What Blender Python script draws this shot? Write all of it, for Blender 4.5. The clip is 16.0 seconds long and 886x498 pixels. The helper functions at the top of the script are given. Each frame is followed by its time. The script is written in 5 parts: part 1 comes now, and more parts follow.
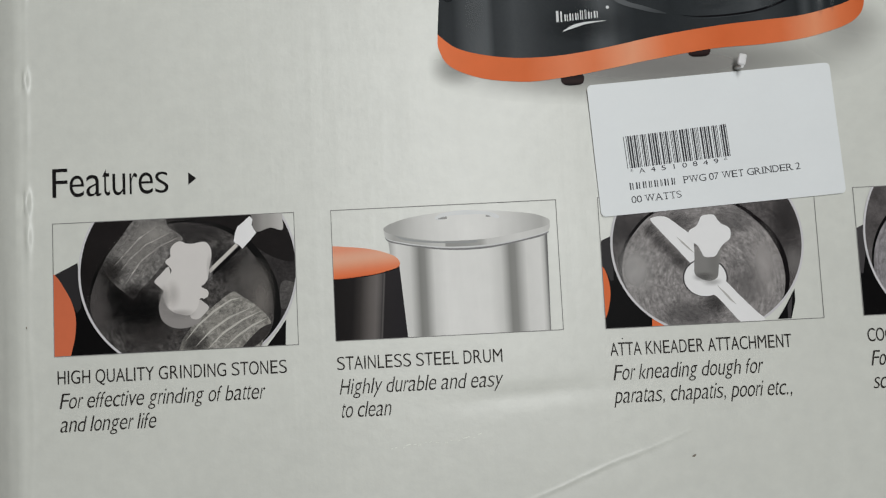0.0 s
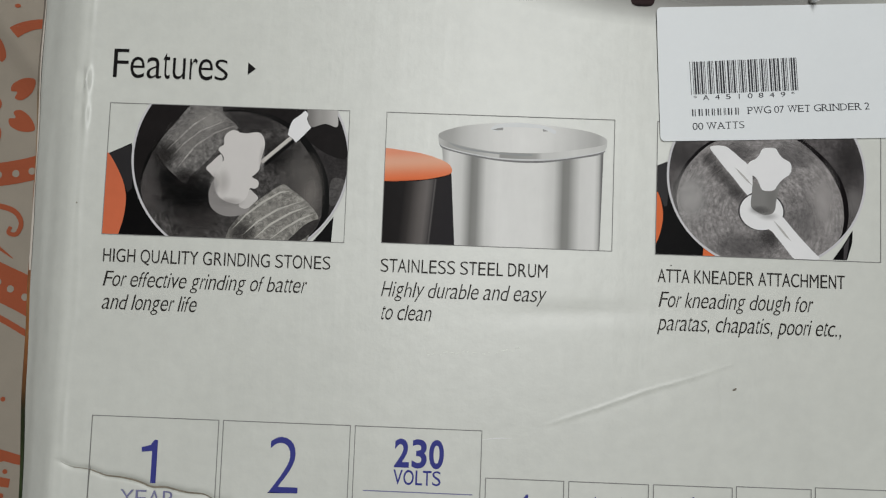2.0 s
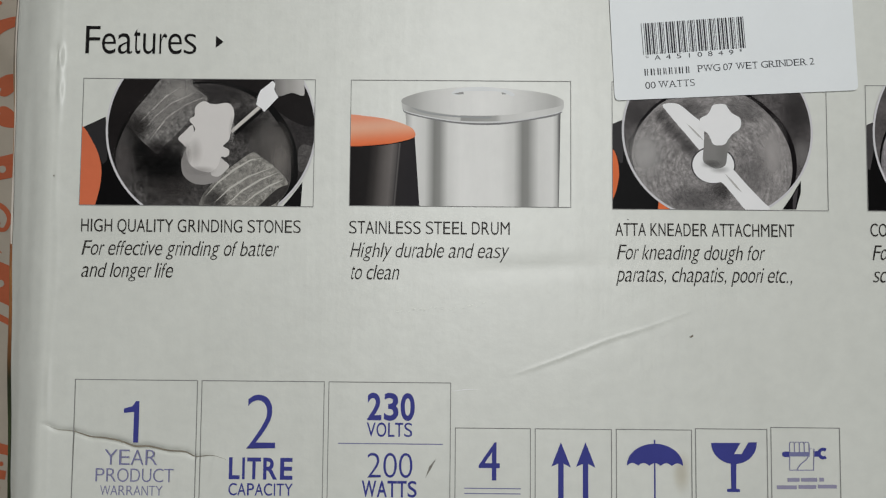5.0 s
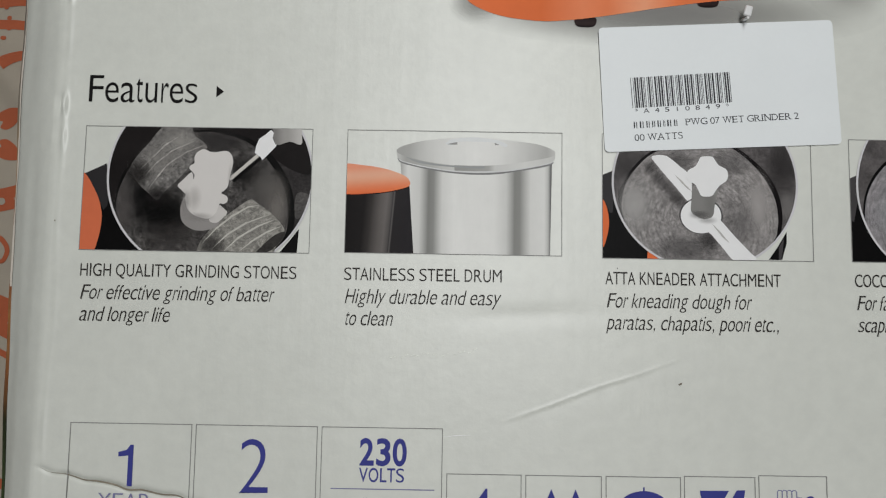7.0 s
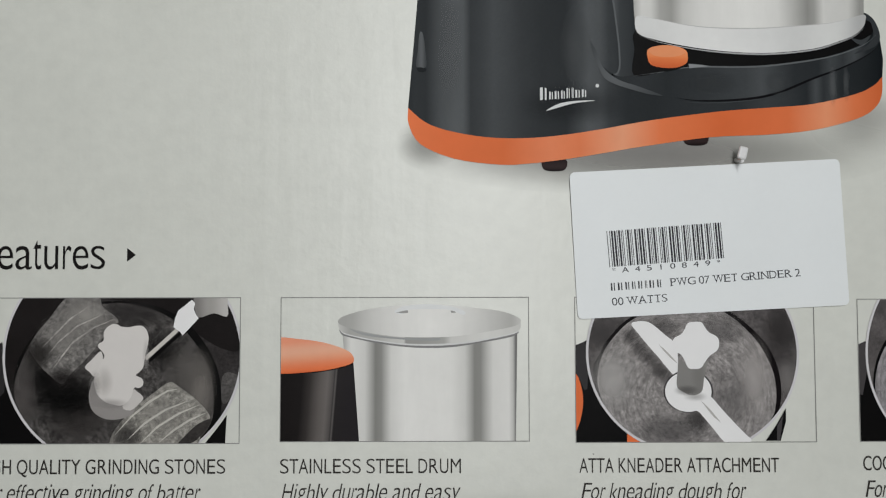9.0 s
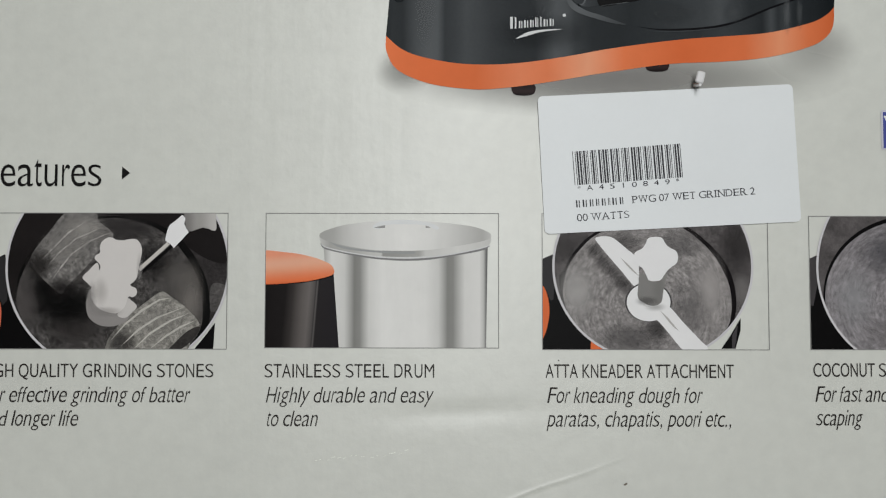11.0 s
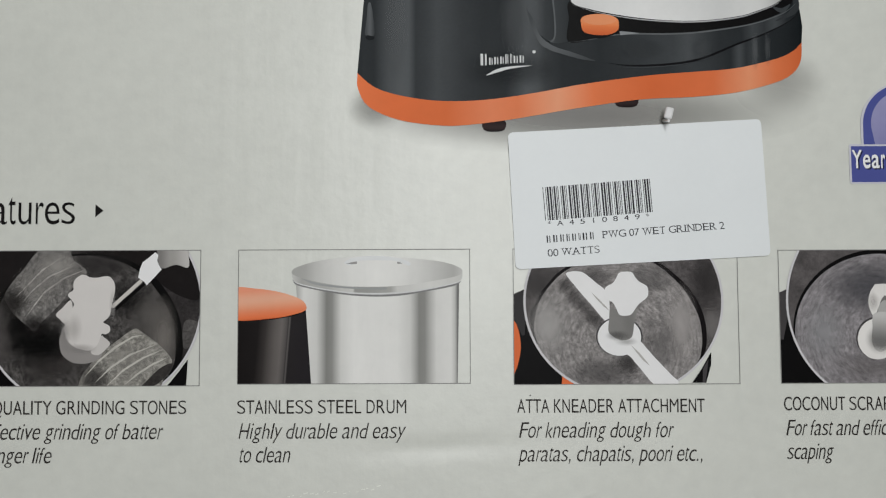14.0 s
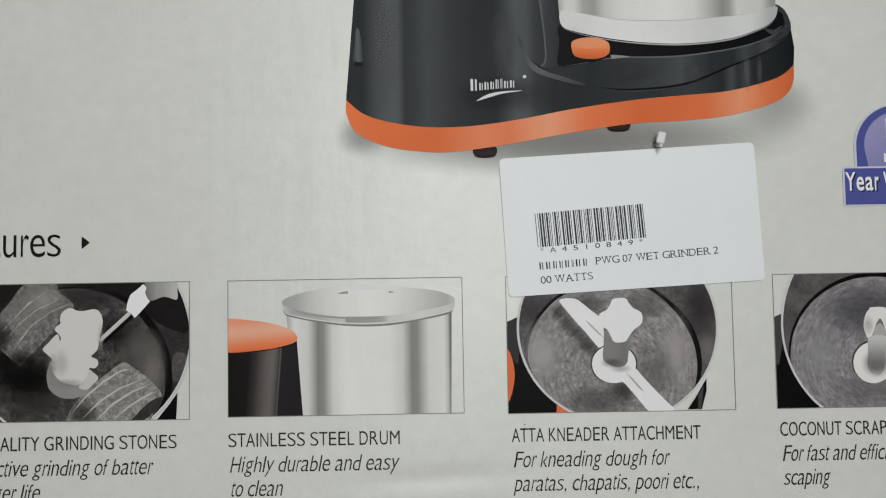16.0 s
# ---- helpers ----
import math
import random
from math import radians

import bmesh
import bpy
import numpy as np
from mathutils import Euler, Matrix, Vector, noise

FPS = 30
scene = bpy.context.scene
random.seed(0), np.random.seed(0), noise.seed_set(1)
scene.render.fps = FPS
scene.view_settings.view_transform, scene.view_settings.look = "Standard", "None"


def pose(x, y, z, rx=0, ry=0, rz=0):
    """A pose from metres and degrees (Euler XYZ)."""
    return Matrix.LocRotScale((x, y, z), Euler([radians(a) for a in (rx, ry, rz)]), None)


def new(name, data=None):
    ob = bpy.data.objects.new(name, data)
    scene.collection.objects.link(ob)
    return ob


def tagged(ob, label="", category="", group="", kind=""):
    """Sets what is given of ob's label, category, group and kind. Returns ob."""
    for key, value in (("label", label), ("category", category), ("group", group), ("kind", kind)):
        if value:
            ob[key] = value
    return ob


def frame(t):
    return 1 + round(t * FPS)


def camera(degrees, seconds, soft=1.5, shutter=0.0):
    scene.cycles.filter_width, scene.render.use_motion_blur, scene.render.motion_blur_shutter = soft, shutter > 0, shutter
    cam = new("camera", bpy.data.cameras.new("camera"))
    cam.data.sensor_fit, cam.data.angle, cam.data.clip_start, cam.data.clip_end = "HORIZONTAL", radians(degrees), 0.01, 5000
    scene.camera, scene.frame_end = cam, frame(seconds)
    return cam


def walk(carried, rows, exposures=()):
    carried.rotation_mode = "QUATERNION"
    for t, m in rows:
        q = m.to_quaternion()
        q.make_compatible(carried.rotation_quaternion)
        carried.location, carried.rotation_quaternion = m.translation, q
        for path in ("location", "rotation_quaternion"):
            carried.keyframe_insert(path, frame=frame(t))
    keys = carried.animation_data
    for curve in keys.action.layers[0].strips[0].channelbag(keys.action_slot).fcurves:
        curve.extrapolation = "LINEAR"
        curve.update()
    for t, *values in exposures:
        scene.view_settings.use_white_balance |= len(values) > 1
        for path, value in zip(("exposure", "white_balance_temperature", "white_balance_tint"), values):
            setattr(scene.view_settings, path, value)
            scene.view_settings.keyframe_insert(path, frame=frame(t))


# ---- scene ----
cam = camera(60.0, 16.0, soft=1.2)
PATH = [
    (0, pose(0.035, -0.03458, 0.67079, 4.046, -0.664, -2.883)),
    (0.2, pose(0.03114, -0.03753, 0.67403, 5.483, 0.176, 0.106)),
    (0.5, pose(0.02972, -0.03793, 0.67513, 4.788, 0.604, 2.172)),
    (0.8, pose(0.03158, -0.03912, 0.68635, 5.829, 1.276, 2.935)),
    (1, pose(0.03256, -0.04634, 0.68144, 5.134, 0.74, 3.086)),
    (1.3, pose(0.02842, -0.0569, 0.68019, 5.03, 0.643, 2.87)),
    (1.5, pose(0.02713, -0.05834, 0.67583, 4.375, 0.743, 2.741)),
    (2, pose(0.02536, -0.06484, 0.66606, 3.756, 0.687, 2.173)),
    (2.3, pose(0.02484, -0.07017, 0.66479, 3.871, 0.911, 1.93)),
    (2.5, pose(0.026, -0.07286, 0.66295, 2.618, 0.669, 1.604)),
    (3, pose(0.03383, -0.07502, 0.6677, 2.845, 0.777, 0.233)),
    (3.2, pose(0.03543, -0.07848, 0.66774, 2.958, 0.885, 0.278)),
    (5.3, pose(0.03624, -0.07775, 0.67688, 3.606, 0.399, 0.633)),
    (5.5, pose(0.03607, -0.08198, 0.67735, 4.34, 0.481, 0.928)),
    (6, pose(0.03407, -0.07993, 0.67824, 4.859, 0.457, 1.087)),
    (6.5, pose(0.03685, -0.07629, 0.68161, 5.715, 0.037, 1.118)),
    (7, pose(0.03749, -0.07127, 0.68136, 5.497, 0.157, 0.958)),
    (7.5, pose(0.03851, -0.06635, 0.6805, 5.873, -0.175, 0.942)),
    (8, pose(0.04182, -0.04997, 0.68297, 6.385, 0.311, 1.09)),
    (8.3, pose(0.04438, -0.03255, 0.67346, 5.528, 0.078, 0.738)),
    (8.5, pose(0.04559, -0.01438, 0.66446, 4.073, 0.082, 0.346)),
    (8.7, pose(0.04202, -0.00572, 0.658, 4.676, -0.171, 0.637)),
    (9, pose(0.05089, 0.00416, 0.64883, 2.649, -0.333, -0.085)),
    (9.2, pose(0.05406, -0.00307, 0.64611, 2.303, -0.383, -0.198)),
    (9.5, pose(0.05422, -0.01078, 0.64672, 1.791, -0.334, 0.099)),
    (9.7, pose(0.05727, -0.01759, 0.65249, 2.478, 0.088, 0.156)),
    (11.8, pose(0.06476, -0.02409, 0.66409, 2.499, -0.171, -0.184)),
    (12, pose(0.07022, -0.02194, 0.66167, 2.379, -0.363, -0.456)),
    (12.2, pose(0.07445, -0.02205, 0.66123, 2.884, -0.048, -1.243)),
    (12.5, pose(0.08425, -0.01929, 0.65652, 1.263, -0.382, -1.96)),
    (12.8, pose(0.08826, -0.02282, 0.65836, 3.129, -1.081, -2.047)),
    (12.9, pose(0.089204, -0.021393, 0.65898, 2.85, -0.8296, -1.653)),
    (13, pose(0.08872, -0.01856, 0.65992, 1.91, -0.952, -1.782)),
    (13.5, pose(0.08402, -0.0172, 0.66101, 2.339, -0.085, -1.345)),
    (14, pose(0.07099, -0.01428, 0.66538, 3.097, 0.056, -0.223)),
    (14.5, pose(0.06745, -0.01498, 0.66821, 3.756, -0.346, -0.143)),
    (15, pose(0.06912, -0.01323, 0.66716, 3.316, -0.394, -0.539)),
    (15.5, pose(0.07046, -0.00782, 0.66451, 2.895, -0.362, -0.7)),
    (16, pose(0.0717, -0.00385, 0.66299, 2.967, -0.39, -0.946)),
]
walk(cam, PATH, exposures=[(0.0, 0.0), (16.0, 0.0)])

FACE, BED, FLOOR = 0.400, -0.080, -0.620      # carton's upper face, top of the bed, floor

# ---- light: a tube light on the ceiling of a closed bedroom ----
world = bpy.data.worlds.new("world")
world.use_nodes = True
scene.world = world
world.node_tree.nodes["Background"].inputs[0].default_value = (0.75, 0.85, 1.0, 1)
world.node_tree.nodes["Background"].inputs[1].default_value = 0.05
LAMP = (0.15, 0.40, 2.02)


def area_lamp(name, place, size, size_y, watts, colour):
    """A lamp that shines straight down."""
    data = bpy.data.lights.new(name, "AREA")
    data.shape, data.size, data.size_y, data.energy, data.color = "RECTANGLE", size, size_y, watts, colour
    ob = new(name, data)
    ob.matrix_world = pose(*place)
    return ob


area_lamp("tube_lamp", LAMP, 0.12, 1.2, 17.8, (0.99, 1.0, 1.005))


# ---- materials ----
def lin(v):
    v /= 255
    return v / 12.92 if v < 0.04045 else ((v + 0.055) / 1.055) ** 2.4


def ink(r, g, b, gain=1.46):
    return tuple(min(0.9, max(0.004, lin(v) * gain - 0.006)) for v in (r, g, b)) + (1,)


def nodes_of(name):
    m = bpy.data.materials.new(name)
    m.use_nodes = True
    return m, m.node_tree.nodes, m.node_tree.links, m.node_tree.nodes["Principled BSDF"]


def place_fac(n, l, p0, p1, radial=None):
    """Runs 0 to 1 from p0 to p1 (mm on the face), or out from p0 by the radii given."""
    geo = n.new("ShaderNodeNewGeometry")
    sub = n.new("ShaderNodeVectorMath")
    sub.operation = "SUBTRACT"
    sub.inputs[1].default_value = (p0[0] / 1000, p0[1] / 1000, FACE)
    l.new(geo.outputs["Position"], sub.inputs[0])
    op = n.new("ShaderNodeVectorMath")
    if radial:
        op.operation = "MULTIPLY"
        op.inputs[1].default_value = (1000 / radial[0], 1000 / radial[1], 0)
        l.new(sub.outputs[0], op.inputs[0])
        length = n.new("ShaderNodeVectorMath")
        length.operation = "LENGTH"
        l.new(op.outputs[0], length.inputs[0])
        return length.outputs["Value"]
    dx, dy = (p1[0] - p0[0]) / 1000, (p1[1] - p0[1]) / 1000
    k = dx * dx + dy * dy
    op.operation = "DOT_PRODUCT"
    op.inputs[1].default_value = (dx / k, dy / k, 0)
    l.new(sub.outputs[0], op.inputs[0])
    return op.outputs["Value"]


def noise_value(n, l, scale, detail=4, rough=0.6, stretch=(1, 1, 1), turn=0):
    geo = n.new("ShaderNodeNewGeometry")
    mapping = n.new("ShaderNodeMapping")
    mapping.inputs["Scale"].default_value = stretch
    mapping.inputs["Rotation"].default_value = (0, 0, radians(turn))
    tex = n.new("ShaderNodeTexNoise")
    tex.inputs["Scale"].default_value, tex.inputs["Detail"].default_value, tex.inputs["Roughness"].default_value = scale, detail, rough
    l.new(geo.outputs["Position"], mapping.inputs[0])
    l.new(mapping.outputs[0], tex.inputs["Vector"])
    return tex.outputs["Fac"]


def multiply_by(n, l, colour, fac, low, high):
    span = n.new("ShaderNodeMapRange")
    span.inputs[1].default_value, span.inputs[2].default_value = 0.3, 0.7
    span.inputs[3].default_value, span.inputs[4].default_value = low, high
    l.new(fac, span.inputs[0])
    mix = n.new("ShaderNodeMix")
    mix.data_type, mix.blend_type = "RGBA", "MULTIPLY"
    mix.inputs["Factor"].default_value = 1
    l.new(colour, mix.inputs[6])
    l.new(span.outputs[0], mix.inputs[7])
    return mix.outputs[2]


def ring_noise(n, l, centre):
    """Brushed rings round a place on the face (mm)."""
    geo = n.new("ShaderNodeNewGeometry")
    sub = n.new("ShaderNodeVectorMath")
    sub.operation = "SUBTRACT"
    sub.inputs[1].default_value = (centre[0] / 1000, centre[1] / 1000, FACE)
    l.new(geo.outputs["Position"], sub.inputs[0])
    length = n.new("ShaderNodeVectorMath")
    length.operation = "LENGTH"
    l.new(sub.outputs[0], length.inputs[0])
    xyz = n.new("ShaderNodeSeparateXYZ")
    l.new(sub.outputs[0], xyz.inputs[0])
    angle = n.new("ShaderNodeMath")
    angle.operation = "ARCTAN2"
    l.new(xyz.outputs[1], angle.inputs[0])
    l.new(xyz.outputs[0], angle.inputs[1])
    out = n.new("ShaderNodeMath")
    out.operation = "MULTIPLY"
    out.inputs[1].default_value = 900
    l.new(length.outputs["Value"], out.inputs[0])
    wide = n.new("ShaderNodeMath")
    wide.operation = "MULTIPLY"
    wide.inputs[1].default_value = 5.0
    l.new(angle.outputs[0], wide.inputs[0])
    joined = n.new("ShaderNodeCombineXYZ")
    l.new(out.outputs[0], joined.inputs[0])
    l.new(wide.outputs[0], joined.inputs[1])
    tex = n.new("ShaderNodeTexNoise")
    tex.inputs["Scale"].default_value, tex.inputs["Detail"].default_value, tex.inputs["Roughness"].default_value = 1.0, 5, 0.75
    l.new(joined.outputs[0], tex.inputs["Vector"])
    return tex.outputs["Fac"]


def printed(name, colour=None, ramp=None, mottle=0.05, speckle=0.0, streak=0.0, rough=0.42, turn=0, scale=60, swirl=None):
    """Ink on coated card. ramp: (p0, p1 or None, radii or None, stops of (place, colour))."""
    m, n, l, bsdf = nodes_of(name)
    if ramp:
        p0, p1, radii, stops = ramp
        cr = n.new("ShaderNodeValToRGB")
        cr.color_ramp.interpolation = "LINEAR" if len(stops) > 7 else "B_SPLINE" if len(stops) > 3 else "EASE"
        while len(cr.color_ramp.elements) < len(stops):
            cr.color_ramp.elements.new(0.5)
        for e, (at, c) in zip(cr.color_ramp.elements, stops):
            e.position, e.color = at, c
        l.new(place_fac(n, l, p0, p1, radii), cr.inputs[0])
        out = cr.outputs[0]
        if any(c[3] < 1 for _, c in stops):
            l.new(cr.outputs[1], bsdf.inputs["Alpha"])
    else:
        rgb = n.new("ShaderNodeRGB")
        rgb.outputs[0].default_value = colour
        out = rgb.outputs[0]
    if mottle:
        out = multiply_by(n, l, out, noise_value(n, l, scale, 5, 0.65), 1 - mottle, 1 + mottle)
    if speckle:
        out = multiply_by(n, l, out, noise_value(n, l, 900, 3, 0.8), 1 - speckle, 1 + speckle)
    if streak:
        out = multiply_by(n, l, out, noise_value(n, l, 260, 4, 0.7, (1, 0.12, 1), turn), 1 - streak, 1 + streak)
    if swirl:
        out = multiply_by(n, l, out, ring_noise(n, l, swirl), 0.5, 1.5)
    l.new(out, bsdf.inputs["Base Color"])
    bsdf.inputs["Roughness"].default_value = rough
    bsdf.inputs["Specular IOR Level"].default_value = 0.05
    bump = n.new("ShaderNodeBump")
    bump.inputs["Strength"].default_value, bump.inputs["Distance"].default_value = 0.12, 0.0004
    l.new(noise_value(n, l, 350, 3, 0.5), bump.inputs["Height"])
    l.new(bump.outputs[0], bsdf.inputs["Normal"])
    return m


def plain(name, colour, rough=0.6, low=0.92, high=1.05, scale=30, bump_size=0.0005, fine=400, grain=0.03):
    m, n, l, bsdf = nodes_of(name)
    rgb = n.new("ShaderNodeRGB")
    rgb.outputs[0].default_value = colour
    out = multiply_by(n, l, rgb.outputs[0], noise_value(n, l, scale, 5), low, high)
    out = multiply_by(n, l, out, noise_value(n, l, fine, 3), 1 - grain, 1 + grain)
    l.new(out, bsdf.inputs["Base Color"])
    bsdf.inputs["Roughness"].default_value = rough
    bump = n.new("ShaderNodeBump")
    bump.inputs["Strength"].default_value, bump.inputs["Distance"].default_value = 0.25, bump_size
    l.new(noise_value(n, l, fine, 4), bump.inputs["Height"])
    l.new(bump.outputs[0], bsdf.inputs["Normal"])
    return m


paper = plain("coated_card", ink(197, 199, 192, 1.27), 0.42, 0.965, 1.025, 25, 0.0004, 180)
paper.node_tree.nodes["Principled BSDF"].inputs["Specular IOR Level"].default_value = 0.75
pn, pl = paper.node_tree.nodes, paper.node_tree.links
flutes = pn.new("ShaderNodeBump")
flutes.inputs["Strength"].default_value, flutes.inputs["Distance"].default_value = 0.22, 0.0006
pl.new(noise_value(pn, pl, 120, 3, 0.5, (1, 0.06, 1)), flutes.inputs["Height"])
pl.new(pn["Principled BSDF"].inputs["Normal"].links[0].from_socket, flutes.inputs["Normal"])
pl.new(flutes.outputs[0], pn["Principled BSDF"].inputs["Normal"])
blue = printed("blue_ink", ink(58, 61, 122))
blue_pale = printed("pale_blue_ink", ink(112, 112, 142))
grey_line = printed("grey_line_ink", ink(120, 120, 118))
text_black = printed("black_text_ink", ink(30, 29, 29))
text_grey = printed("grey_text_ink", ink(50, 48, 46))
black = printed("black_ink", ink(20, 19, 20), mottle=0.15)
dark = printed("dark_grey_ink", ink(62, 60, 61), mottle=0.12)
white_ink = printed("white_ink", ink(212, 211, 207), mottle=0.03)
rim_ink = printed("rim_grey_ink", ink(180, 179, 181), mottle=0.06)
orange = printed("orange_ink", ink(198, 100, 60), mottle=0.06)

# ---- helpers for meshes ----


def part(name, bm, material, parent, label=""):
    """Links a bmesh as one mesh object under a thing or a part."""
    if isinstance(bm, bpy.types.Mesh):
        mesh = bm
    else:
        mesh = bpy.data.meshes.new(name)
        bm.to_mesh(mesh)
        bm.free()
    mesh.materials.clear()
    mesh.materials.append(material)
    ob = new(name, mesh)
    if parent:
        ob.parent = parent
        ob.matrix_parent_inverse = parent.matrix_world.inverted()
    return tagged(ob, label)


def empty(name, place):
    ob = new(name)
    ob.matrix_world = Matrix.Translation(place)
    ob.empty_display_size = 0.05
    bpy.context.view_layer.update()
    return ob


def spline(points, closed=True, n=8):
    """A smooth line through the points."""
    p = [Vector(q) for q in points]
    out, count = [], len(p)
    for i in range(count if closed else count - 1):
        a, b, c, d = (p[(i + k) % count] if closed else p[min(max(i + k, 0), count - 1)] for k in (-1, 0, 1, 2))
        for k in range(n):
            t = k / n
            out.append(0.5 * (2 * b + (c - a) * t + (2 * a - 5 * b + 4 * c - d) * t * t + (3 * b - a - 3 * c + d) * t ** 3))
    if not closed:
        out.append(p[-1])
    return [(v[0], v[1]) for v in out]


def oval(cx, cy, a, b, start=0, end=360, n=72, turn=0):
    out, ct, st = [], math.cos(radians(turn)), math.sin(radians(turn))
    for i in range(n + (end - start < 360)):
        w = radians(start + (end - start) * i / n)
        x, y = a * math.cos(w), b * math.sin(w)
        out.append((cx + x * ct - y * st, cy + x * st + y * ct))
    return out


def inside(points, cx, cy, a, b):
    """Pulls the points that lie outside an oval onto its edge."""
    out = []
    for x, y in points:
        k = math.hypot((x - cx) / a, (y - cy) / b)
        out.append((x, y) if k <= 1 else (cx + (x - cx) / k, cy + (y - cy) / k))
    return out


def clipped(points, rect):
    x0, y0, x1, y1 = rect
    for axis, bound, sign in ((0, x0, 1), (0, x1, -1), (1, y0, 1), (1, y1, -1)):
        out = []
        for i, q in enumerate(points):
            p = points[i - 1]
            inside_p, inside_q = sign * (p[axis] - bound) >= 0, sign * (q[axis] - bound) >= 0
            if inside_p != inside_q:
                t = (bound - p[axis]) / (q[axis] - p[axis])
                out.append((p[0] + t * (q[0] - p[0]), p[1] + t * (q[1] - p[1])))
            if inside_q:
                out.append(q)
        points = out
        if not points:
            break
    return points


def height(level):
    return FACE + 0.00005 + level * 0.000009


def area(bm, points, level, rect=None):
    """A printed area on the face, from its outline in mm."""
    if rect:
        points = clipped(points, rect)
    clean = [q for i, q in enumerate(points) if math.dist(q, points[i - 1]) > 1e-3]
    if len(clean) < 3:
        return bm
    if sum(a[0] * b[1] - b[0] * a[1] for a, b in zip(clean, clean[1:] + clean[:1])) < 0:
        clean.reverse()
    z = height(level)
    face = bm.faces.new([bm.verts.new((x / 1000, y / 1000, z)) for x, y in clean])
    face.normal_update()
    if len(clean) > 4:
        bmesh.ops.triangulate(bm, faces=[face], ngon_method="EAR_CLIP")
    return bm


def ribbon(bm, points, width, level, rect=None, taper=False):
    """A printed line of that width along the points; with taper it thins to both ends."""
    count, closed = len(points), math.dist(points[0], points[-1]) < 1e-6
    left, right = [], []
    for i, p in enumerate(points):
        a = points[i - 1] if i else points[-2] if closed else p
        b = points[i + 1] if i < count - 1 else points[1] if closed else p
        d = Vector((b[0] - a[0], b[1] - a[1])).normalized()
        w = width / 2 * (max(0.08, math.sin(math.pi * i / (count - 1))) if taper else 1)
        left.append((p[0] - d.y * w, p[1] + d.x * w))
        right.append((p[0] + d.y * w, p[1] - d.x * w))
    for i in range(count - 1):
        area(bm, [right[i], right[i + 1], left[i + 1], left[i]], level, rect)
    bmesh.ops.remove_doubles(bm, verts=bm.verts, dist=1e-7)
    return bm


def box_line(bm, x0, y0, x1, y1, width, level):
    h, z = width / 2, height(level)
    ring = [[bm.verts.new((x / 1000, y / 1000, z)) for x, y in ((x0 - k, y0 - k), (x1 + k, y0 - k), (x1 + k, y1 + k), (x0 - k, y1 + k))] for k in (h, -h)]
    for i in range(4):
        j = (i + 1) % 4
        bm.faces.new((ring[0][i], ring[0][j], ring[1][j], ring[1][i]))
    return bm


# advance and the ink's left and right end of each letter, in thousandths of the type's size
CAPITALS = {"A": (667, 14, 654), "B": (667, 74, 627), "C": (722, 44, 681), "D": (722, 81, 674), "E": (667, 86, 616), "F": (611, 86, 583), "G": (778, 48, 704),
            "H": (722, 77, 646), "I": (278, 85, 194), "K": (667, 76, 663), "L": (556, 76, 537), "M": (833, 73, 761), "N": (722, 76, 646), "O": (778, 39, 739),
            "P": (667, 86, 622), "Q": (778, 39, 739), "R": (722, 88, 684), "S": (667, 49, 620), "T": (611, 14, 597), "U": (722, 79, 644), "V": (667, 20, 647),
            "W": (944, 16, 928), "Y": (667, 14, 653)}
SMALLS = {"a": (556, 36, 530), "b": (556, 58, 517), "c": (500, 30, 477), "d": (556, 35, 499), "e": (556, 40, 516), "f": (278, 14, 262), "g": (556, 40, 499),
          "h": (556, 65, 491), "i": (222, 62, 160), "k": (500, 67, 501), "l": (222, 62, 160), "m": (833, 65, 769), "n": (556, 65, 491), "o": (556, 35, 521),
          "p": (556, 58, 517), "r": (333, 77, 332), "s": (500, 32, 464), "t": (278, 14, 257), "u": (556, 68, 489), "v": (500, 8, 492), "y": (500, 11, 489)}
FIGURES = {"0": (556, 37, 519), "1": (556, 225, 325), "2": (556, 26, 507), "3": (556, 34, 522), "4": (556, 25, 523), "5": (556, 32, 514), "8": (556, 38, 517),
           "9": (556, 42, 514), ".": (278, 87, 191), ",": (278, 87, 191), "*": (389, 39, 349), " ": (278, 0, 0)}
SANS = {**CAPITALS, **SMALLS, **FIGURES}
SERIF = {"P": (556, 16, 542), "W": (944, 5, 932), "G": (722, 32, 709), "0": (500, 24, 476), "7": (500, 20, 449), "E": (611, 12, 597), "T": (611, 17, 593),
         "R": (667, 17, 659), "I": (333, 18, 315), "N": (722, 12, 707), "D": (722, 16, 685), "2": (500, 30, 475), "A": (722, 15, 706), "S": (500, 42, 491), " ": (250, 0, 0)}
# serifs: middle of the bar in parts of the letter's width, and whether it is at the foot (0) or the top (1)
BARS = {"P": ((0.2, 0), (0.2, 1)), "W": ((0.1, 1), (0.5, 1), (0.9, 1)), "E": ((0.2, 0), (0.2, 1)), "T": ((0.5, 0),), "R": ((0.2, 0), (0.2, 1), (0.88, 0)),
        "I": ((0.5, 0), (0.5, 1)), "N": ((0.14, 0), (0.12, 1), (0.86, 1)), "D": ((0.17, 0), (0.17, 1)), "A": ((0.12, 0), (0.86, 0))}
glyphs = {}


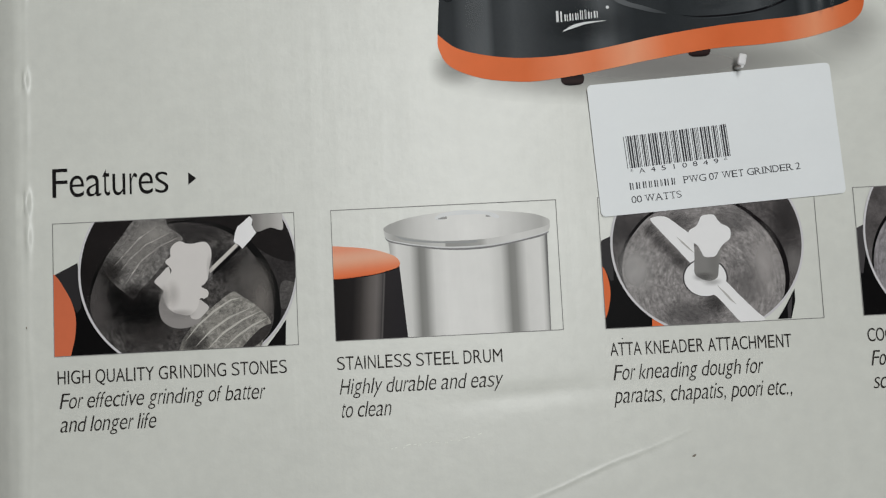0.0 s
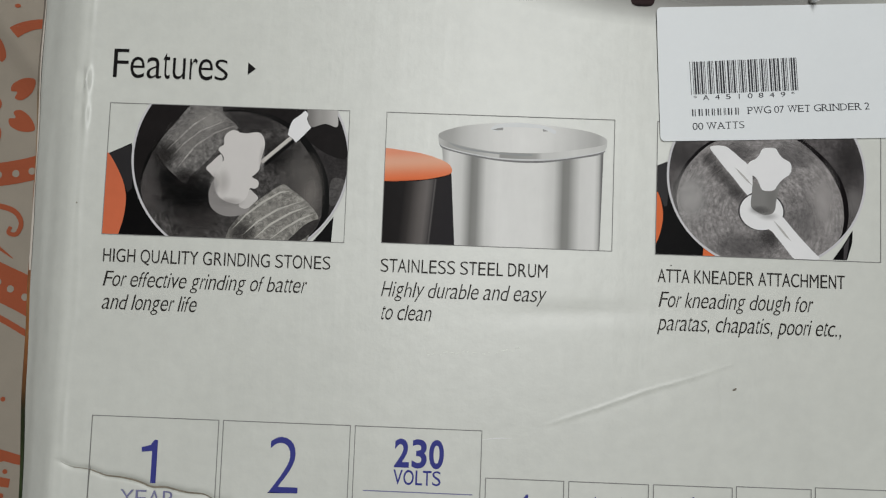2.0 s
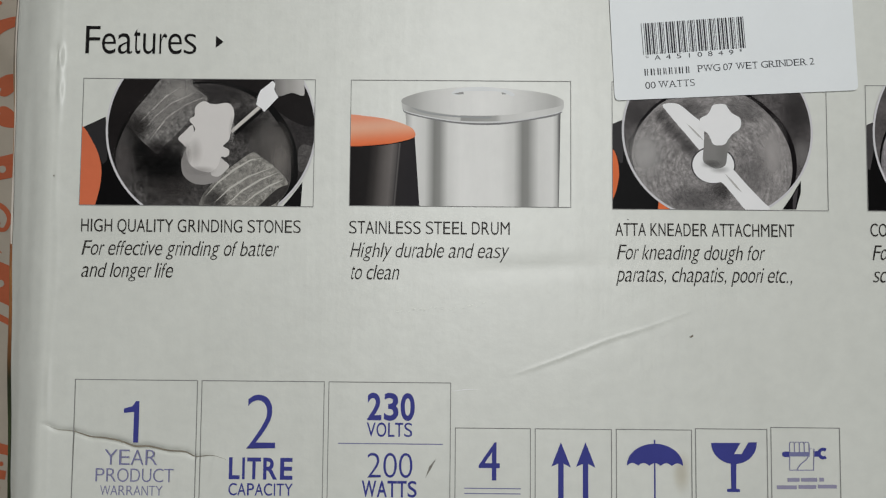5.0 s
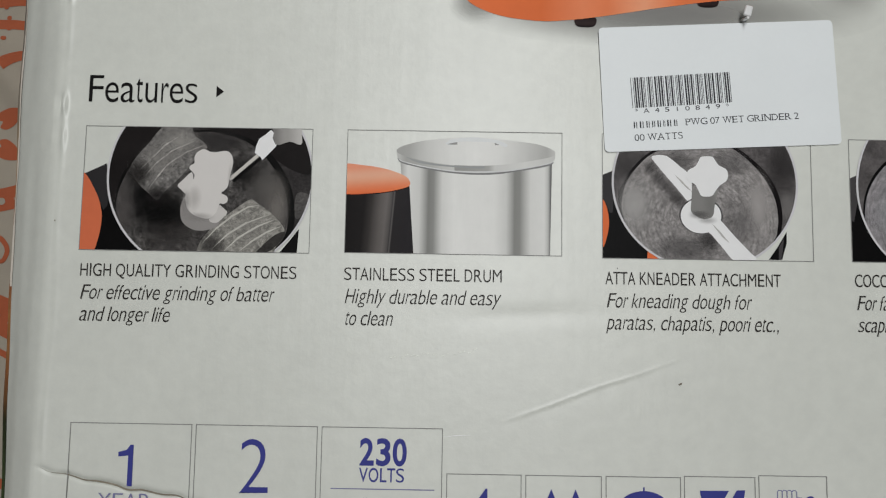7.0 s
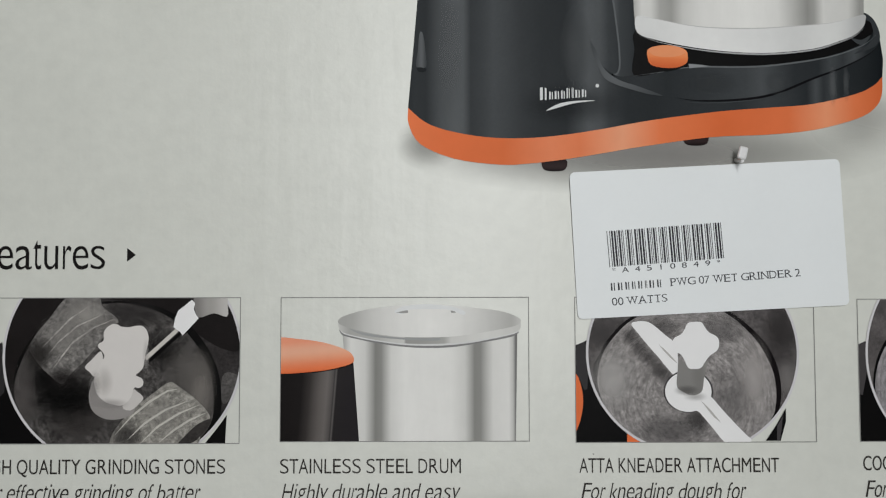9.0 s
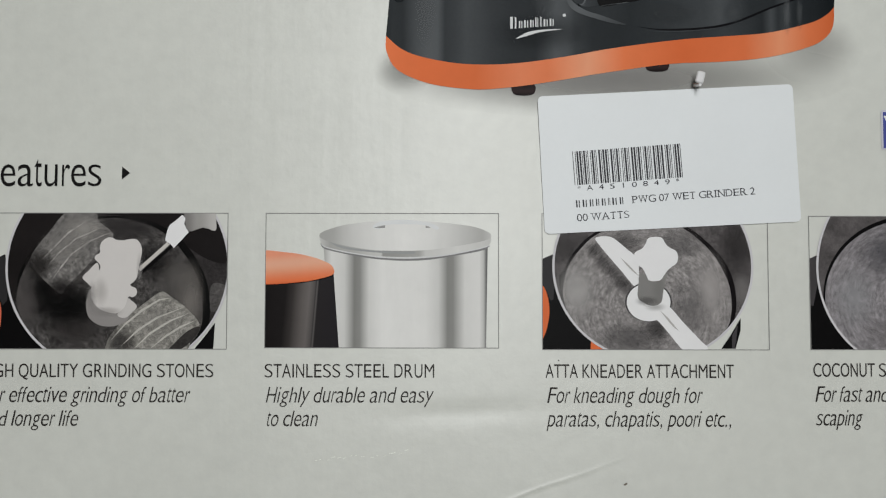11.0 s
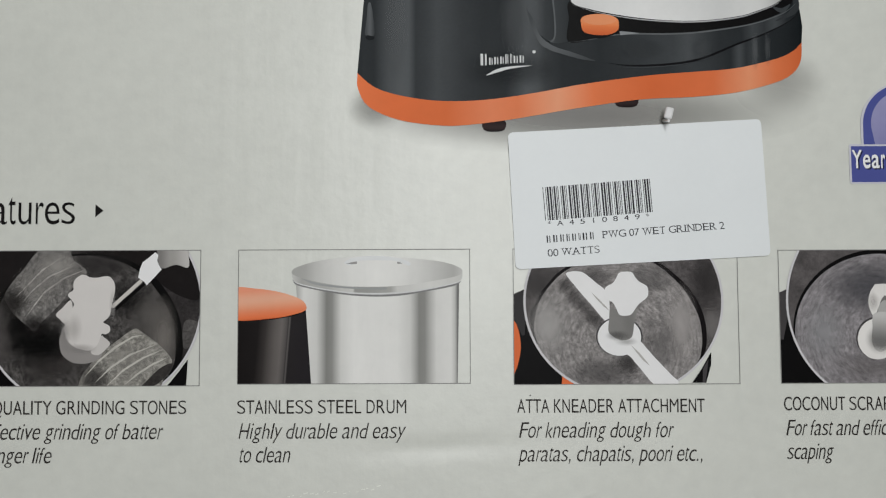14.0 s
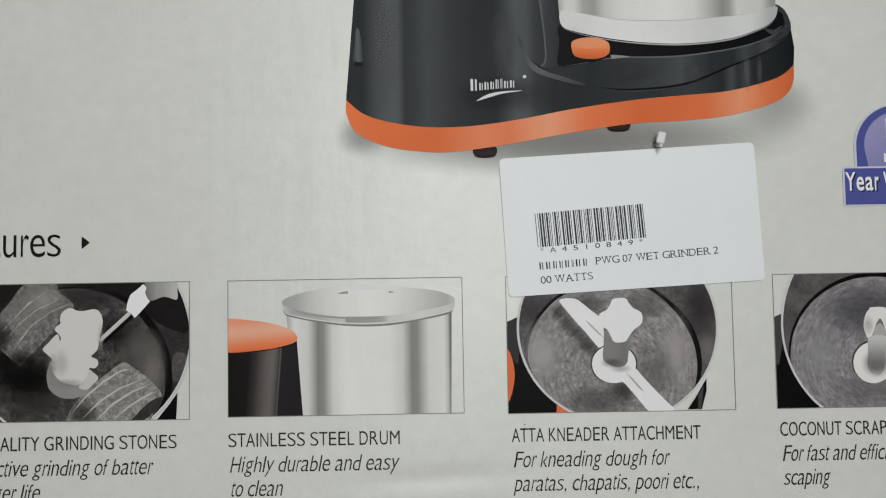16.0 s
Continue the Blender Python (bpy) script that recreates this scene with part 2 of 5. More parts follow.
def glyph(ch, weight):
    """Corners and faces of a letter of the built-in font."""
    if (ch, weight) not in glyphs:
        curve = bpy.data.curves.new("writing", "FONT")
        curve.body, curve.offset, curve.resolution_u = ch, weight, 5
        ob = bpy.data.objects.new("writing", curve)
        mesh = bpy.data.meshes.new_from_object(ob)
        bpy.data.objects.remove(ob)
        glyphs[ch, weight] = np.array([v.co for v in mesh.vertices])[:, :2], [tuple(f.vertices) for f in mesh.polygons]
    return glyphs[ch, weight]


def words(name, text, x0, x1, base, cap, material, parent, level=2, shear=0.0, weight=0.0, turn=0.0, at=None, label="", serif=False):
    """A line of writing from x0 to x1 (mm) on a baseline, with that height of capitals; each letter is drawn to the widths of the printed type."""
    table = SERIF if serif else SANS
    tall = glyph("H", weight)[0][:, 1].max()
    verts, faces, pen = [], [], 0.0
    for ch in text:
        advance, left, right = table[ch]
        if ch != " ":
            co, polygons = glyph(ch, weight - (0.008 if ch in "Ss" else 0.0))
            x = (co[:, 0] - co[:, 0].min()) / (co[:, 0].max() - co[:, 0].min())
            y = co[:, 1] / tall
            if ch.islower():
                low, top = y.min(), y.max()
                want = 1.0 if ch in "bdfhikl" else 0.92 if ch == "t" else 0.74
                foot = -0.27 if ch in "gpy" else low
                y = np.where(y > 0, y * want / top, y * foot / min(low, -1e-6) if low < -0.01 else y)
            inset = 0.05 if serif and ch in BARS else 0.0
            if serif and ch == "I":
                inset = 0.33
            x = inset + x * (1 - 2 * inset)
            start = len(verts)
            verts += list(zip(pen + left + x * (right - left), y))
            faces += [tuple(start + i for i in f) for f in polygons]
            for at_x, top in BARS.get(ch, ()) if serif else ():
                mid, half = pen + left + at_x * (right - left), 125
                start = len(verts)
                verts += [(mid - half, top * 0.92), (mid + half, top * 0.92), (mid + half, top * 0.92 + 0.08), (mid - half, top * 0.92 + 0.08)]
                faces.append((start, start + 1, start + 2, start + 3))
        pen += advance
    co = np.array(verts)
    co[:, 0] = (co[:, 0] - co[:, 0].min()) / (co[:, 0].max() - co[:, 0].min()) * (x1 - x0 - shear * cap) + shear * co[:, 1] * cap
    co[:, 1] *= cap
    z = height(level) if at is None else at
    c, s = math.cos(radians(turn)), math.sin(radians(turn))
    mesh = bpy.data.meshes.new(name)
    mesh.from_pydata([((x0 + x * c - y * s) / 1000, (base + x * s + y * c) / 1000, z) for x, y in co], [], faces)
    return part(name, mesh, material, parent, label)


def boxed(x0, y0, z0, x1, y1, z1, bevel=0.0, segments=2):
    bm = bmesh.new()
    bmesh.ops.create_cube(bm, size=1)
    for v in bm.verts:
        v.co = ((x0 + x1) / 2 + v.co.x * (x1 - x0), (y0 + y1) / 2 + v.co.y * (y1 - y0), (z0 + z1) / 2 + v.co.z * (z1 - z0))
    if bevel:
        bmesh.ops.bevel(bm, geom=bm.edges[:], offset=bevel, segments=segments, affect="EDGES", profile=0.5)
    return bm


# ---- the room ----
wall_paint = plain("pale_wall_paint", (0.72, 0.72, 0.71, 1), 0.8, 0.93, 1.03, 3, 0.002, 60)
ceiling_paint = plain("white_ceiling_paint", (0.8, 0.8, 0.78, 1), 0.85, 0.95, 1.02, 3, 0.002, 60)
floor_tile = plain("beige_floor_tile", (0.42, 0.38, 0.33, 1), 0.35, 0.9, 1.05, 6, 0.0005, 80)
X0, X1, Y0, Y1, TOP = -2.0, 2.2, -1.9, 2.1, 2.12
tagged(part("floor", boxed(X0, Y0, FLOOR - 0.1, X1, Y1, FLOOR), floor_tile, None), "beige tiled bedroom floor", "floor", kind="structure")
tagged(part("ceiling", boxed(X0, Y0, TOP, X1, Y1, TOP + 0.1), ceiling_paint, None), "white painted ceiling", "ceiling", kind="structure")
for nm, b in (("wall_west", (X0 - 0.12, Y0, X0, Y1)), ("wall_east", (X1, Y0, X1 + 0.12, Y1)), ("wall_south", (X0, Y0 - 0.12, X1, Y0)), ("wall_north", (X0, Y1, X1, Y1 + 0.12))):
    tagged(part(nm, boxed(b[0], b[1], FLOOR, b[2], b[3], TOP), wall_paint, None), "pale plastered bedroom wall", "wall", kind="structure")

# ---- the bed and its sheet ----
wood = plain("brown_bed_wood", (0.16, 0.09, 0.05, 1), 0.45, 0.8, 1.15, 12, 0.0006, 150)
ticking = plain("white_ticking", (0.6, 0.59, 0.55, 1), 0.8)
bed = empty("bed", (-0.1, 0.0, FLOOR))
part("frame", boxed(-1.0, -1.0, FLOOR + 0.15, 0.9, 1.1, FLOOR + 0.32, 0.01), wood, bed)
part("mattress", boxed(-0.97, -0.97, FLOOR + 0.32, 0.87, 1.07, BED - 0.012, 0.04, 4), ticking, bed)
for lx in (-0.94, 0.84):
    for ly in (-0.94, 1.04):
        part("leg", boxed(lx - 0.05, ly - 0.05, FLOOR, lx + 0.05, ly + 0.05, FLOOR + 0.15, 0.006), wood, bed)
tagged(bed, "brown wooden bed with a white mattress", "bed")


def cloth_z(x, y):
    """The sheet's surface: soft folds away from the carton."""
    f = 0.004 * noise.noise(Vector((x * 6, y * 6, 0.3))) + 0.0016 * noise.noise(Vector((x * 17, y * 17, 4)))
    fold = 0.012 * math.exp(-(((x + 0.43) * 0.8 + (y - 0.20) * 0.6) / 0.018) ** 2) * (1 if x < -0.36 else 0) * (0.5 + 0.5 * math.tanh((y - 0.13) / 0.03)) * math.exp(-max(0, y - 0.3) / 0.08)
    near = 1 if not (-0.16 < x < 0.3 and -0.22 < y < 0.34) else 0
    return BED + (f * near + fold)


def cloth_sheet():
    xs = np.concatenate([np.linspace(-0.99, -0.56, 40), np.linspace(-0.555, -0.3, 100), np.linspace(-0.28, 0.89, 60)])
    ys = np.concatenate([np.linspace(-0.99, -0.36, 40), np.linspace(-0.35, 0.35, 200), np.linspace(0.37, 1.09, 40)])
    verts = [(x, y, cloth_z(x, y)) for y in ys for x in xs]
    w = len(xs)
    faces = [(j * w + i, j * w + i + 1, (j + 1) * w + i + 1, (j + 1) * w + i) for j in range(len(ys) - 1) for i in range(w - 1)]
    mesh = bpy.data.meshes.new("bed_sheet")
    mesh.from_pydata(verts, [], faces)
    mesh.shade_smooth()
    return mesh


def fabric(name, colour):
    m = plain(name, colour, 0.85, 0.93, 1.05, 18, 0.0006, 900)
    m.node_tree.nodes["Principled BSDF"].inputs["Sheen Weight"].default_value = 0.15
    return m


cotton = fabric("cream_cotton", ink(166, 157, 143, 1.3))
rust = fabric("rust_print_cotton", ink(170, 90, 60, 1.3))
sheet = tagged(part("bed_sheet", cloth_sheet(), cotton, None), "cream cotton bed sheet with rust-orange floral print", "bed sheet")


def motif(name, outline, material=rust, lift=0.0006):
    """A printed motif that follows the folds of the sheet; outline in mm."""
    bm = bmesh.new()
    clean = list(outline)
    if sum(a[0] * b[1] - b[0] * a[1] for a, b in zip(clean, clean[1:] + clean[:1])) < 0:
        clean.reverse()
    face = bm.faces.new([bm.verts.new((x / 1000, y / 1000, 0)) for x, y in clean])
    face.normal_update()
    bmesh.ops.triangulate(bm, faces=[face], ngon_method="EAR_CLIP")
    bmesh.ops.subdivide_edges(bm, edges=[e for e in bm.edges if e.calc_length() > 0.006], cuts=2, use_grid_fill=True)
    for v in bm.verts:
        v.co.z = cloth_z(v.co.x, v.co.y) + lift
    return part(name, bm, material, sheet)


def petal(cx, cy, angle, r0, length, width):
    c, s = math.cos(radians(angle)), math.sin(radians(angle))
    shape = [(r0, 0), (r0 + length * 0.35, width * 0.42), (r0 + length * 0.8, width * 0.5), (r0 + length, width * 0.22), (r0 + length * 0.82, 0),
             (r0 + length, -width * 0.22), (r0 + length * 0.8, -width * 0.5), (r0 + length * 0.35, -width * 0.42)]
    return spline([(cx + x * c - y * s, cy + x * s + y * c) for x, y in shape], True, 4)


def band(points, width, taper=0.0):
    line = spline(points, False, 6)
    left, right, count = [], [], len(line)
    for i, p in enumerate(line):
        a, b = line[max(i - 1, 0)], line[min(i + 1, count - 1)]
        d = Vector((b[0] - a[0], b[1] - a[1])).normalized()
        w = width / 2 * (1 - taper * i / (count - 1))
        left.append((p[0] - d.y * w, p[1] + d.x * w))
        right.append((p[0] + d.y * w, p[1] - d.x * w))
    return left + right[::-1]


def flower(cx, cy):
    for k in (0, 2, 3, 4, 5):
        motif("petal", petal(cx, cy, 30 + 60 * k, 49, -28, 19))
    motif("petal", petal(cx + 5, cy + 14, 98, 57, -29, 21))
    motif("flower_heart", oval(cx, cy, 8, 8, n=20))


def floral_repeat(ox, oy):
    flower(ox - 441, oy + 111)
    motif("petal", band([(ox - 420, oy + 180), (ox - 405, oy + 192), (ox - 385, oy + 194), (ox - 365, oy + 186)], 13, 0.5))
    motif("petal", band([(ox - 440, oy + 222), (ox - 415, oy + 226), (ox - 375, oy + 222)], 12, 0.3))
    motif("petal", band([(ox - 440, oy + 248), (ox - 405, oy + 252), (ox - 365, oy + 244)], 13, 0.3))
    motif("dotted_band", band([(ox - 480, oy + 36), (ox - 437, oy + 40), (ox - 395, oy + 49), (ox - 350, oy + 66)], 23))
    motif("dotted_band", band([(ox - 480, oy - 42), (ox - 428, oy - 63), (ox - 391, oy - 79), (ox - 345, oy - 105)], 36))
    motif("band", band([(ox - 480, oy - 76), (ox - 425, oy - 98), (ox - 390, oy - 116), (ox - 345, oy - 140)], 6))
    motif("scroll", band([(ox - 448, oy + 8), (ox - 430, oy + 10), (ox - 413, oy + 5), (ox - 406, oy - 6), (ox - 410, oy - 17), (ox - 418, oy - 16), (ox - 416, oy - 10)], 6, 0.4))
    motif("leaf", band([(ox - 445, oy - 20), (ox - 430, oy - 29), (ox - 412, oy - 41)], 7, 0.9))
    for dx, dy in ((-447, 38), (-431, 40.6), (-414, 42.5), (-398, 45.5), (-381, 52)):
        motif("print_dot", oval(ox + dx, oy + dy, 3.6, 3.6, n=14), cotton, 0.0012)
    for dx, dy in ((-440, -57), (-425, -64.7), (-412, -71), (-397, -78.5), (-382, -87)):
        motif("print_dot", oval(ox + dx, oy + dy, 3.6, 3.6, n=14), cotton, 0.0012)
    for k in range(9):
        motif("print_dot", oval(ox - 412 - 8 * math.sin(k * 0.7), oy - 178 - 11.5 * k, 2.4, 2.4, n=12))


floral_repeat(5, 0)
for ox, oy in ((-150, -20), (-10, 480), (-170, 450), (-20, -480), (-180, -500), (620, 10), (760, -20), (650, 470), (640, -480)):
    floral_repeat(ox, oy)

# ---- the carton ----
carton = tagged(empty("carton", (0.085, 0.055, BED)), "dented white printed appliance carton lying on a floral bed sheet", "cardboard box")
RIGHT, LOW, HIGH, CREASE = 0.280, -0.205, 0.320, -0.109
CRACK = spline([(-107, -125.3), (-103, -127.0), (-97, -127.6), (-91, -129.4), (-86, -129.8), (-80, -130.9), (-75, -132.6), (-70, -132.6), (-63, -134), (-57, -134.4), (-53, -136.0), (-47, -135.6), (-41, -137.6)], False, 5)
FOLD = spline([(58, -107), (68, -103.5), (80, -99), (94, -93.5), (108, -89), (125, -82.5)], False, 6)


def far_from(points, x, y):
    """Distance in mm from a line, and on which side."""
    best, side, along = 1e9, 0, 0
    for i in range(len(points) - 1):
        (ax, ay), (bx, by) = points[i], points[i + 1]
        dx, dy = bx - ax, by - ay
        t = min(1, max(0, ((x - ax) * dx + (y - ay) * dy) / (dx * dx + dy * dy)))
        d = math.hypot(x - ax - t * dx, y - ay - t * dy)
        if d < best:
            best, side, along = d, dx * (y - ay) - dy * (x - ax), (i + t) / (len(points) - 1)
    return best, side, along


def dent(x, y):
    """How far the card is pushed in (minus) or up at a place in mm; prints lie on the flat parts."""
    z = -0.00022 * (0.5 + 0.5 * noise.noise(Vector((x / 70, y / 70, 1)))) - 0.00005 * (0.5 + 0.5 * noise.noise(Vector((x / 9, y / 30, 2))))
    if -125 < x < -30 and -150 < y < -112:
        d, side, along = far_from(CRACK, x, y)
        fade = math.sin(math.pi * min(1, max(0.02, along + 0.08))) ** 0.5
        z -= 0.0009 * fade * math.exp(-(d / 0.9) ** 2)
        z -= 0.0008 * fade * math.exp(-d / 9) * (1 if side < 0 else 0.15)
    if 50 < x < 132 and -116 < y < -74:
        d, side, along = far_from(FOLD, x, y)
        z += math.sin(math.pi * along) * (0.00020 * math.exp(-(d / 0.7) ** 2) - (0.0002 if side < 0 else 0.0) * math.exp(-d / 3))
    if 20 < x < 110 and -82 < y < -56:
        z -= 0.0005 * math.exp(-((y + 68.5 - 0.05 * (x - 60)) / 3) ** 2) * math.exp(-((x - 68) / 26) ** 2)
    return z


def edge_x(y):
    return -0.1315 - 0.012 * y + 0.09 * y * y + 0.0009 * noise.noise(Vector((y * 28, 0, 7)))


def front_panel():
    fine_x = [np.arange(CREASE, -0.035, 0.0006), np.arange(-0.035, 0.055, 0.002), np.arange(0.055, 0.128, 0.0006), np.arange(0.128, RIGHT + 0.001, 0.0025)]
    fine_y = [np.arange(LOW, -0.145, 0.002), np.arange(-0.145, -0.118, 0.0006), np.arange(-0.118, -0.110, 0.002), np.arange(-0.110, -0.078, 0.0005), np.arange(-0.078, HIGH + 0.001, 0.002)]
    xs, ys = np.concatenate(fine_x), np.concatenate(fine_y)
    strips = 16
    verts, w = [], len(xs) + strips
    for y in ys:
        wander = 0.0016 * noise.noise(Vector((y * 22, 3, 1)))
        knot = math.exp(-((y - 0.008) / 0.0035) ** 2) + 0.8 * math.exp(-((y - 0.052) / 0.003) ** 2) + 0.5 * math.exp(-((y + 0.004) / 0.004) ** 2)
        for k in range(strips):
            s = 1 - k / strips
            x = CREASE + s * (edge_x(y) - CREASE)
            z = -0.0155 * s ** 1.35 - 0.0010 * noise.noise(Vector((x * 160, y * 14, 5))) * s
            verts.append((x, y, FACE + z))
        for x in xs:
            z = dent(x * 1000, y * 1000)
            if x < -0.098:
                d = x - (CREASE + 0.0025 + wander)
                z += 0.0013 * math.exp(-(d / 0.0009) ** 2) * (0.06 + 1.4 * knot + 0.35 * max(0, noise.noise(Vector((y * 40, 1, 9))))) - 0.0012 * knot * math.exp(-((d + 0.0026) / 0.0012) ** 2)
            verts.append((float(x), float(y), FACE + z))
    faces = [(j * w + i, j * w + i + 1, (j + 1) * w + i + 1, (j + 1) * w + i) for j in range(len(ys) - 1) for i in range(w - 1)]
    mesh = bpy.data.meshes.new("front_panel")
    mesh.from_pydata(verts, [], faces)
    mesh.shade_smooth()
    return mesh


part("front_panel", front_panel(), paper, carton, "creased white printed front panel")


def side_panel():
    """The side under the crushed edge: it bulges out before it goes down to the bed."""
    ys = np.arange(LOW, HIGH + 0.001, 0.003)
    verts, rows = [], 7
    for y in ys:
        e, bulge = edge_x(y), 0.0045 + 0.0015 * noise.noise(Vector((y * 15, 2, 2)))
        for dx, z in ((0, -0.0155), (0.0006, -0.0163), (bulge * 0.6, -0.0185), (bulge, -0.0215), (bulge + 0.002, -0.030), (bulge + 0.001, -0.2), (0, BED - FACE + 0.001)):
            verts.append((e - dx, y, FACE + z))
    faces = [(j * rows + i + 1, j * rows + i, (j + 1) * rows + i, (j + 1) * rows + i + 1) for j in range(len(ys) - 1) for i in range(rows - 1)]
    mesh = bpy.data.meshes.new("side_panel")
    mesh.from_pydata(verts, [], [f[::-1] for f in faces])
    return mesh


def cut_edge():
    """The white cut edge of the front panel, bare where the card has split."""
    bm = bmesh.new()
    ys, rows = np.arange(-0.060, 0.30, 0.002), []
    for y in ys:
        w = 0.0007 * max(0.15, min(1, 0.6 + 1.6 * noise.noise(Vector((y * 30, 5, 3)))))
        e = edge_x(y)
        rows.append([bm.verts.new((e + 0.0002, y, FACE - 0.0150)), bm.verts.new((e - w, y, FACE - 0.0152)), bm.verts.new((e - w, y, FACE - 0.0172))])
    for a, b in zip(rows, rows[1:]):
        for i in range(2):
            bm.faces.new((a[i + 1], a[i], b[i], b[i + 1]))
    bmesh.ops.recalc_face_normals(bm, faces=bm.faces)
    return bm


part("cut_edge", cut_edge(), plain("bare_board_edge", (0.62, 0.57, 0.5, 1), 0.7), carton)
side_print = printed("side_photo_print", ramp=((0, -160), (0, 60), None, [
    (0.0, ink(30, 40, 26)), (0.10, ink(52, 66, 40)), (0.22, ink(38, 44, 28)), (0.30, ink(130, 84, 52)), (0.40, ink(150, 104, 62)), (0.455, ink(140, 90, 60)),
    (0.475, ink(170, 160, 150)), (0.50, ink(92, 46, 38)), (0.58, ink(140, 84, 56)), (0.68, ink(152, 122, 84)), (0.78, ink(120, 112, 100)), (1.0, ink(104, 98, 92))]), mottle=0.3, scale=120)
part("side_panel", side_panel(), side_print, carton, "side panel with a brown and green photo print")
part("end_panel", boxed(-0.120, HIGH - 0.004, BED, RIGHT, HIGH, FACE - 0.0005), paper, carton)
part("end_panel", boxed(-0.120, LOW, BED, RIGHT, LOW + 0.004, FACE - 0.0005), paper, carton)
part("side_panel", boxed(RIGHT - 0.004, LOW + 0.004, BED, RIGHT, HIGH - 0.004, FACE - 0.0005), paper, carton)
part("back_panel", boxed(-0.120, LOW + 0.004, BED, RIGHT - 0.004, HIGH - 0.004, BED + 0.004), paper, carton)

tear_grey = printed("bare_board", ink(118, 112, 100), mottle=0.3)
part("tear", ribbon(bmesh.new(), CRACK, 0.62, 0, taper=True), tear_grey, carton, "torn crease baring grey board")
scuff = printed("grey_scuff", ink(112, 110, 104), mottle=0.3)
part("scuff", ribbon(bmesh.new(), [(28.6, -142.5), (30.2, -139), (32.2, -136)], 0.9, 6, taper=True), scuff, carton)
part("speck", area(bmesh.new(), spline([(122.2, -92.2), (123.0, -91.6), (123.6, -91.5), (123.4, -92.1), (122.8, -92.4)], True, 3), 1), printed("brown_speck", ink(104, 98, 88)), carton)
part("speck", area(bmesh.new(), oval(100.5, -50.3, 0.22, 0.22, n=12), 1), dark, carton)
part("speck", area(bmesh.new(), oval(-107.4, -36.0, 0.22, 0.28, n=12), 40), tear_grey, carton)
pale_scuff = printed("pale_grey_scuff", ink(203, 205, 198), mottle=0.1, scale=300)
for k in range(16):
    sx, sy = 17 + 2.1 * k + random.uniform(-0.7, 0.7), -84.6 + 0.22 * k + random.uniform(-0.8, 0.8)
    part("smudge", ribbon(bmesh.new(), [(sx, sy), (sx + random.uniform(0.4, 1.5), sy + random.uniform(-0.2, 0.5))], random.uniform(0.15, 0.4), 1), pale_scuff, carton)
part("scuff", ribbon(bmesh.new(), [(37, -112.3), (42, -111.6), (48, -111.4)], 0.35, 1, taper=True), white_ink, carton)


# ---- prints: picture panels ----
def steel(name, x0, x1, stops, y=0, mottle=0.03):
    return printed(name, ramp=((x0, y), (x1, y), None, [(a, ink(v, v, v if v < 100 else v - 3)) for a, v in stops]), mottle=mottle, streak=0.02)


class Picture:
    """A printed photo inside a thin line; pic.at() maps its own units onto the face."""

    def __init__(self, x0, x1, bottom, u0, v0, u1, v1, label, lean=(0, 0), top=0.0):
        self.lean = lean
        self.rect, self.map, self.level = (x0 + 0.13, bottom + 0.13, x1 - 0.13, top - 0.13), (x0, (x1 - x0) / (u1 - u0), u0, (bottom - top) / (v1 - v0), v0, top), 1
        self.base = part("picture", box_line(bmesh.new(), x0, bottom, x1, top, 0.26, 1), grey_line, carton, label)

    def at(self, points):
        x0, kx, u0, ky, v0, top = self.map
        return [(x0 + (u - u0 - self.lean[0] * (v - v0)) * kx, top + (v - v0 + self.lean[1] * (u - u0)) * ky) for u, v in points]

    def put(self, name, points, material, label=""):
        self.level += 1
        return part(name, area(bmesh.new(), self.at(points), self.level, self.rect), material, self.base, label)

    def line(self, name, points, width, material, taper=False):
        self.level += 1
        return part(name, ribbon(bmesh.new(), self.at(points), width, self.level, self.rect, taper), material, self.base)


stone_dark = printed("stone_shade_print", ink(50, 48, 47), mottle=0.3, speckle=0.3, scale=220)
stripe = printed("stone_stripe_print", ink(164, 162, 156), mottle=0.2, speckle=0.1)
hub_shade = printed("hub_shade_print", ink(158, 156, 153), mottle=0.06)


def soft_spot(name, centre, radii, colour, strength):
    return printed(name, ramp=(centre, None, radii, [(0.0, (*colour[:3], strength)), (0.35, (*colour[:3], strength * 0.8)), (0.7, (*colour[:3], strength * 0.2)), (0.93, (*colour[:3], 0)), (0.96, (*colour[:3], 0)), (1.0, (*colour[:3], 0))]), mottle=0)


def shade(pic, u, v, a, b, colour, strength, name="tone", bowl=None):
    (cx, cy), = pic.at([(u, v)])
    (ex, ey), = pic.at([(u + a, v + b)])
    pic.put(name, inside(oval(u, v, a, b, n=40), *bowl) if bowl else oval(u, v, a, b, n=40), soft_spot("soft_tone_print", (cx, cy), (abs(ex - cx), abs(ey - cy)), colour, strength))


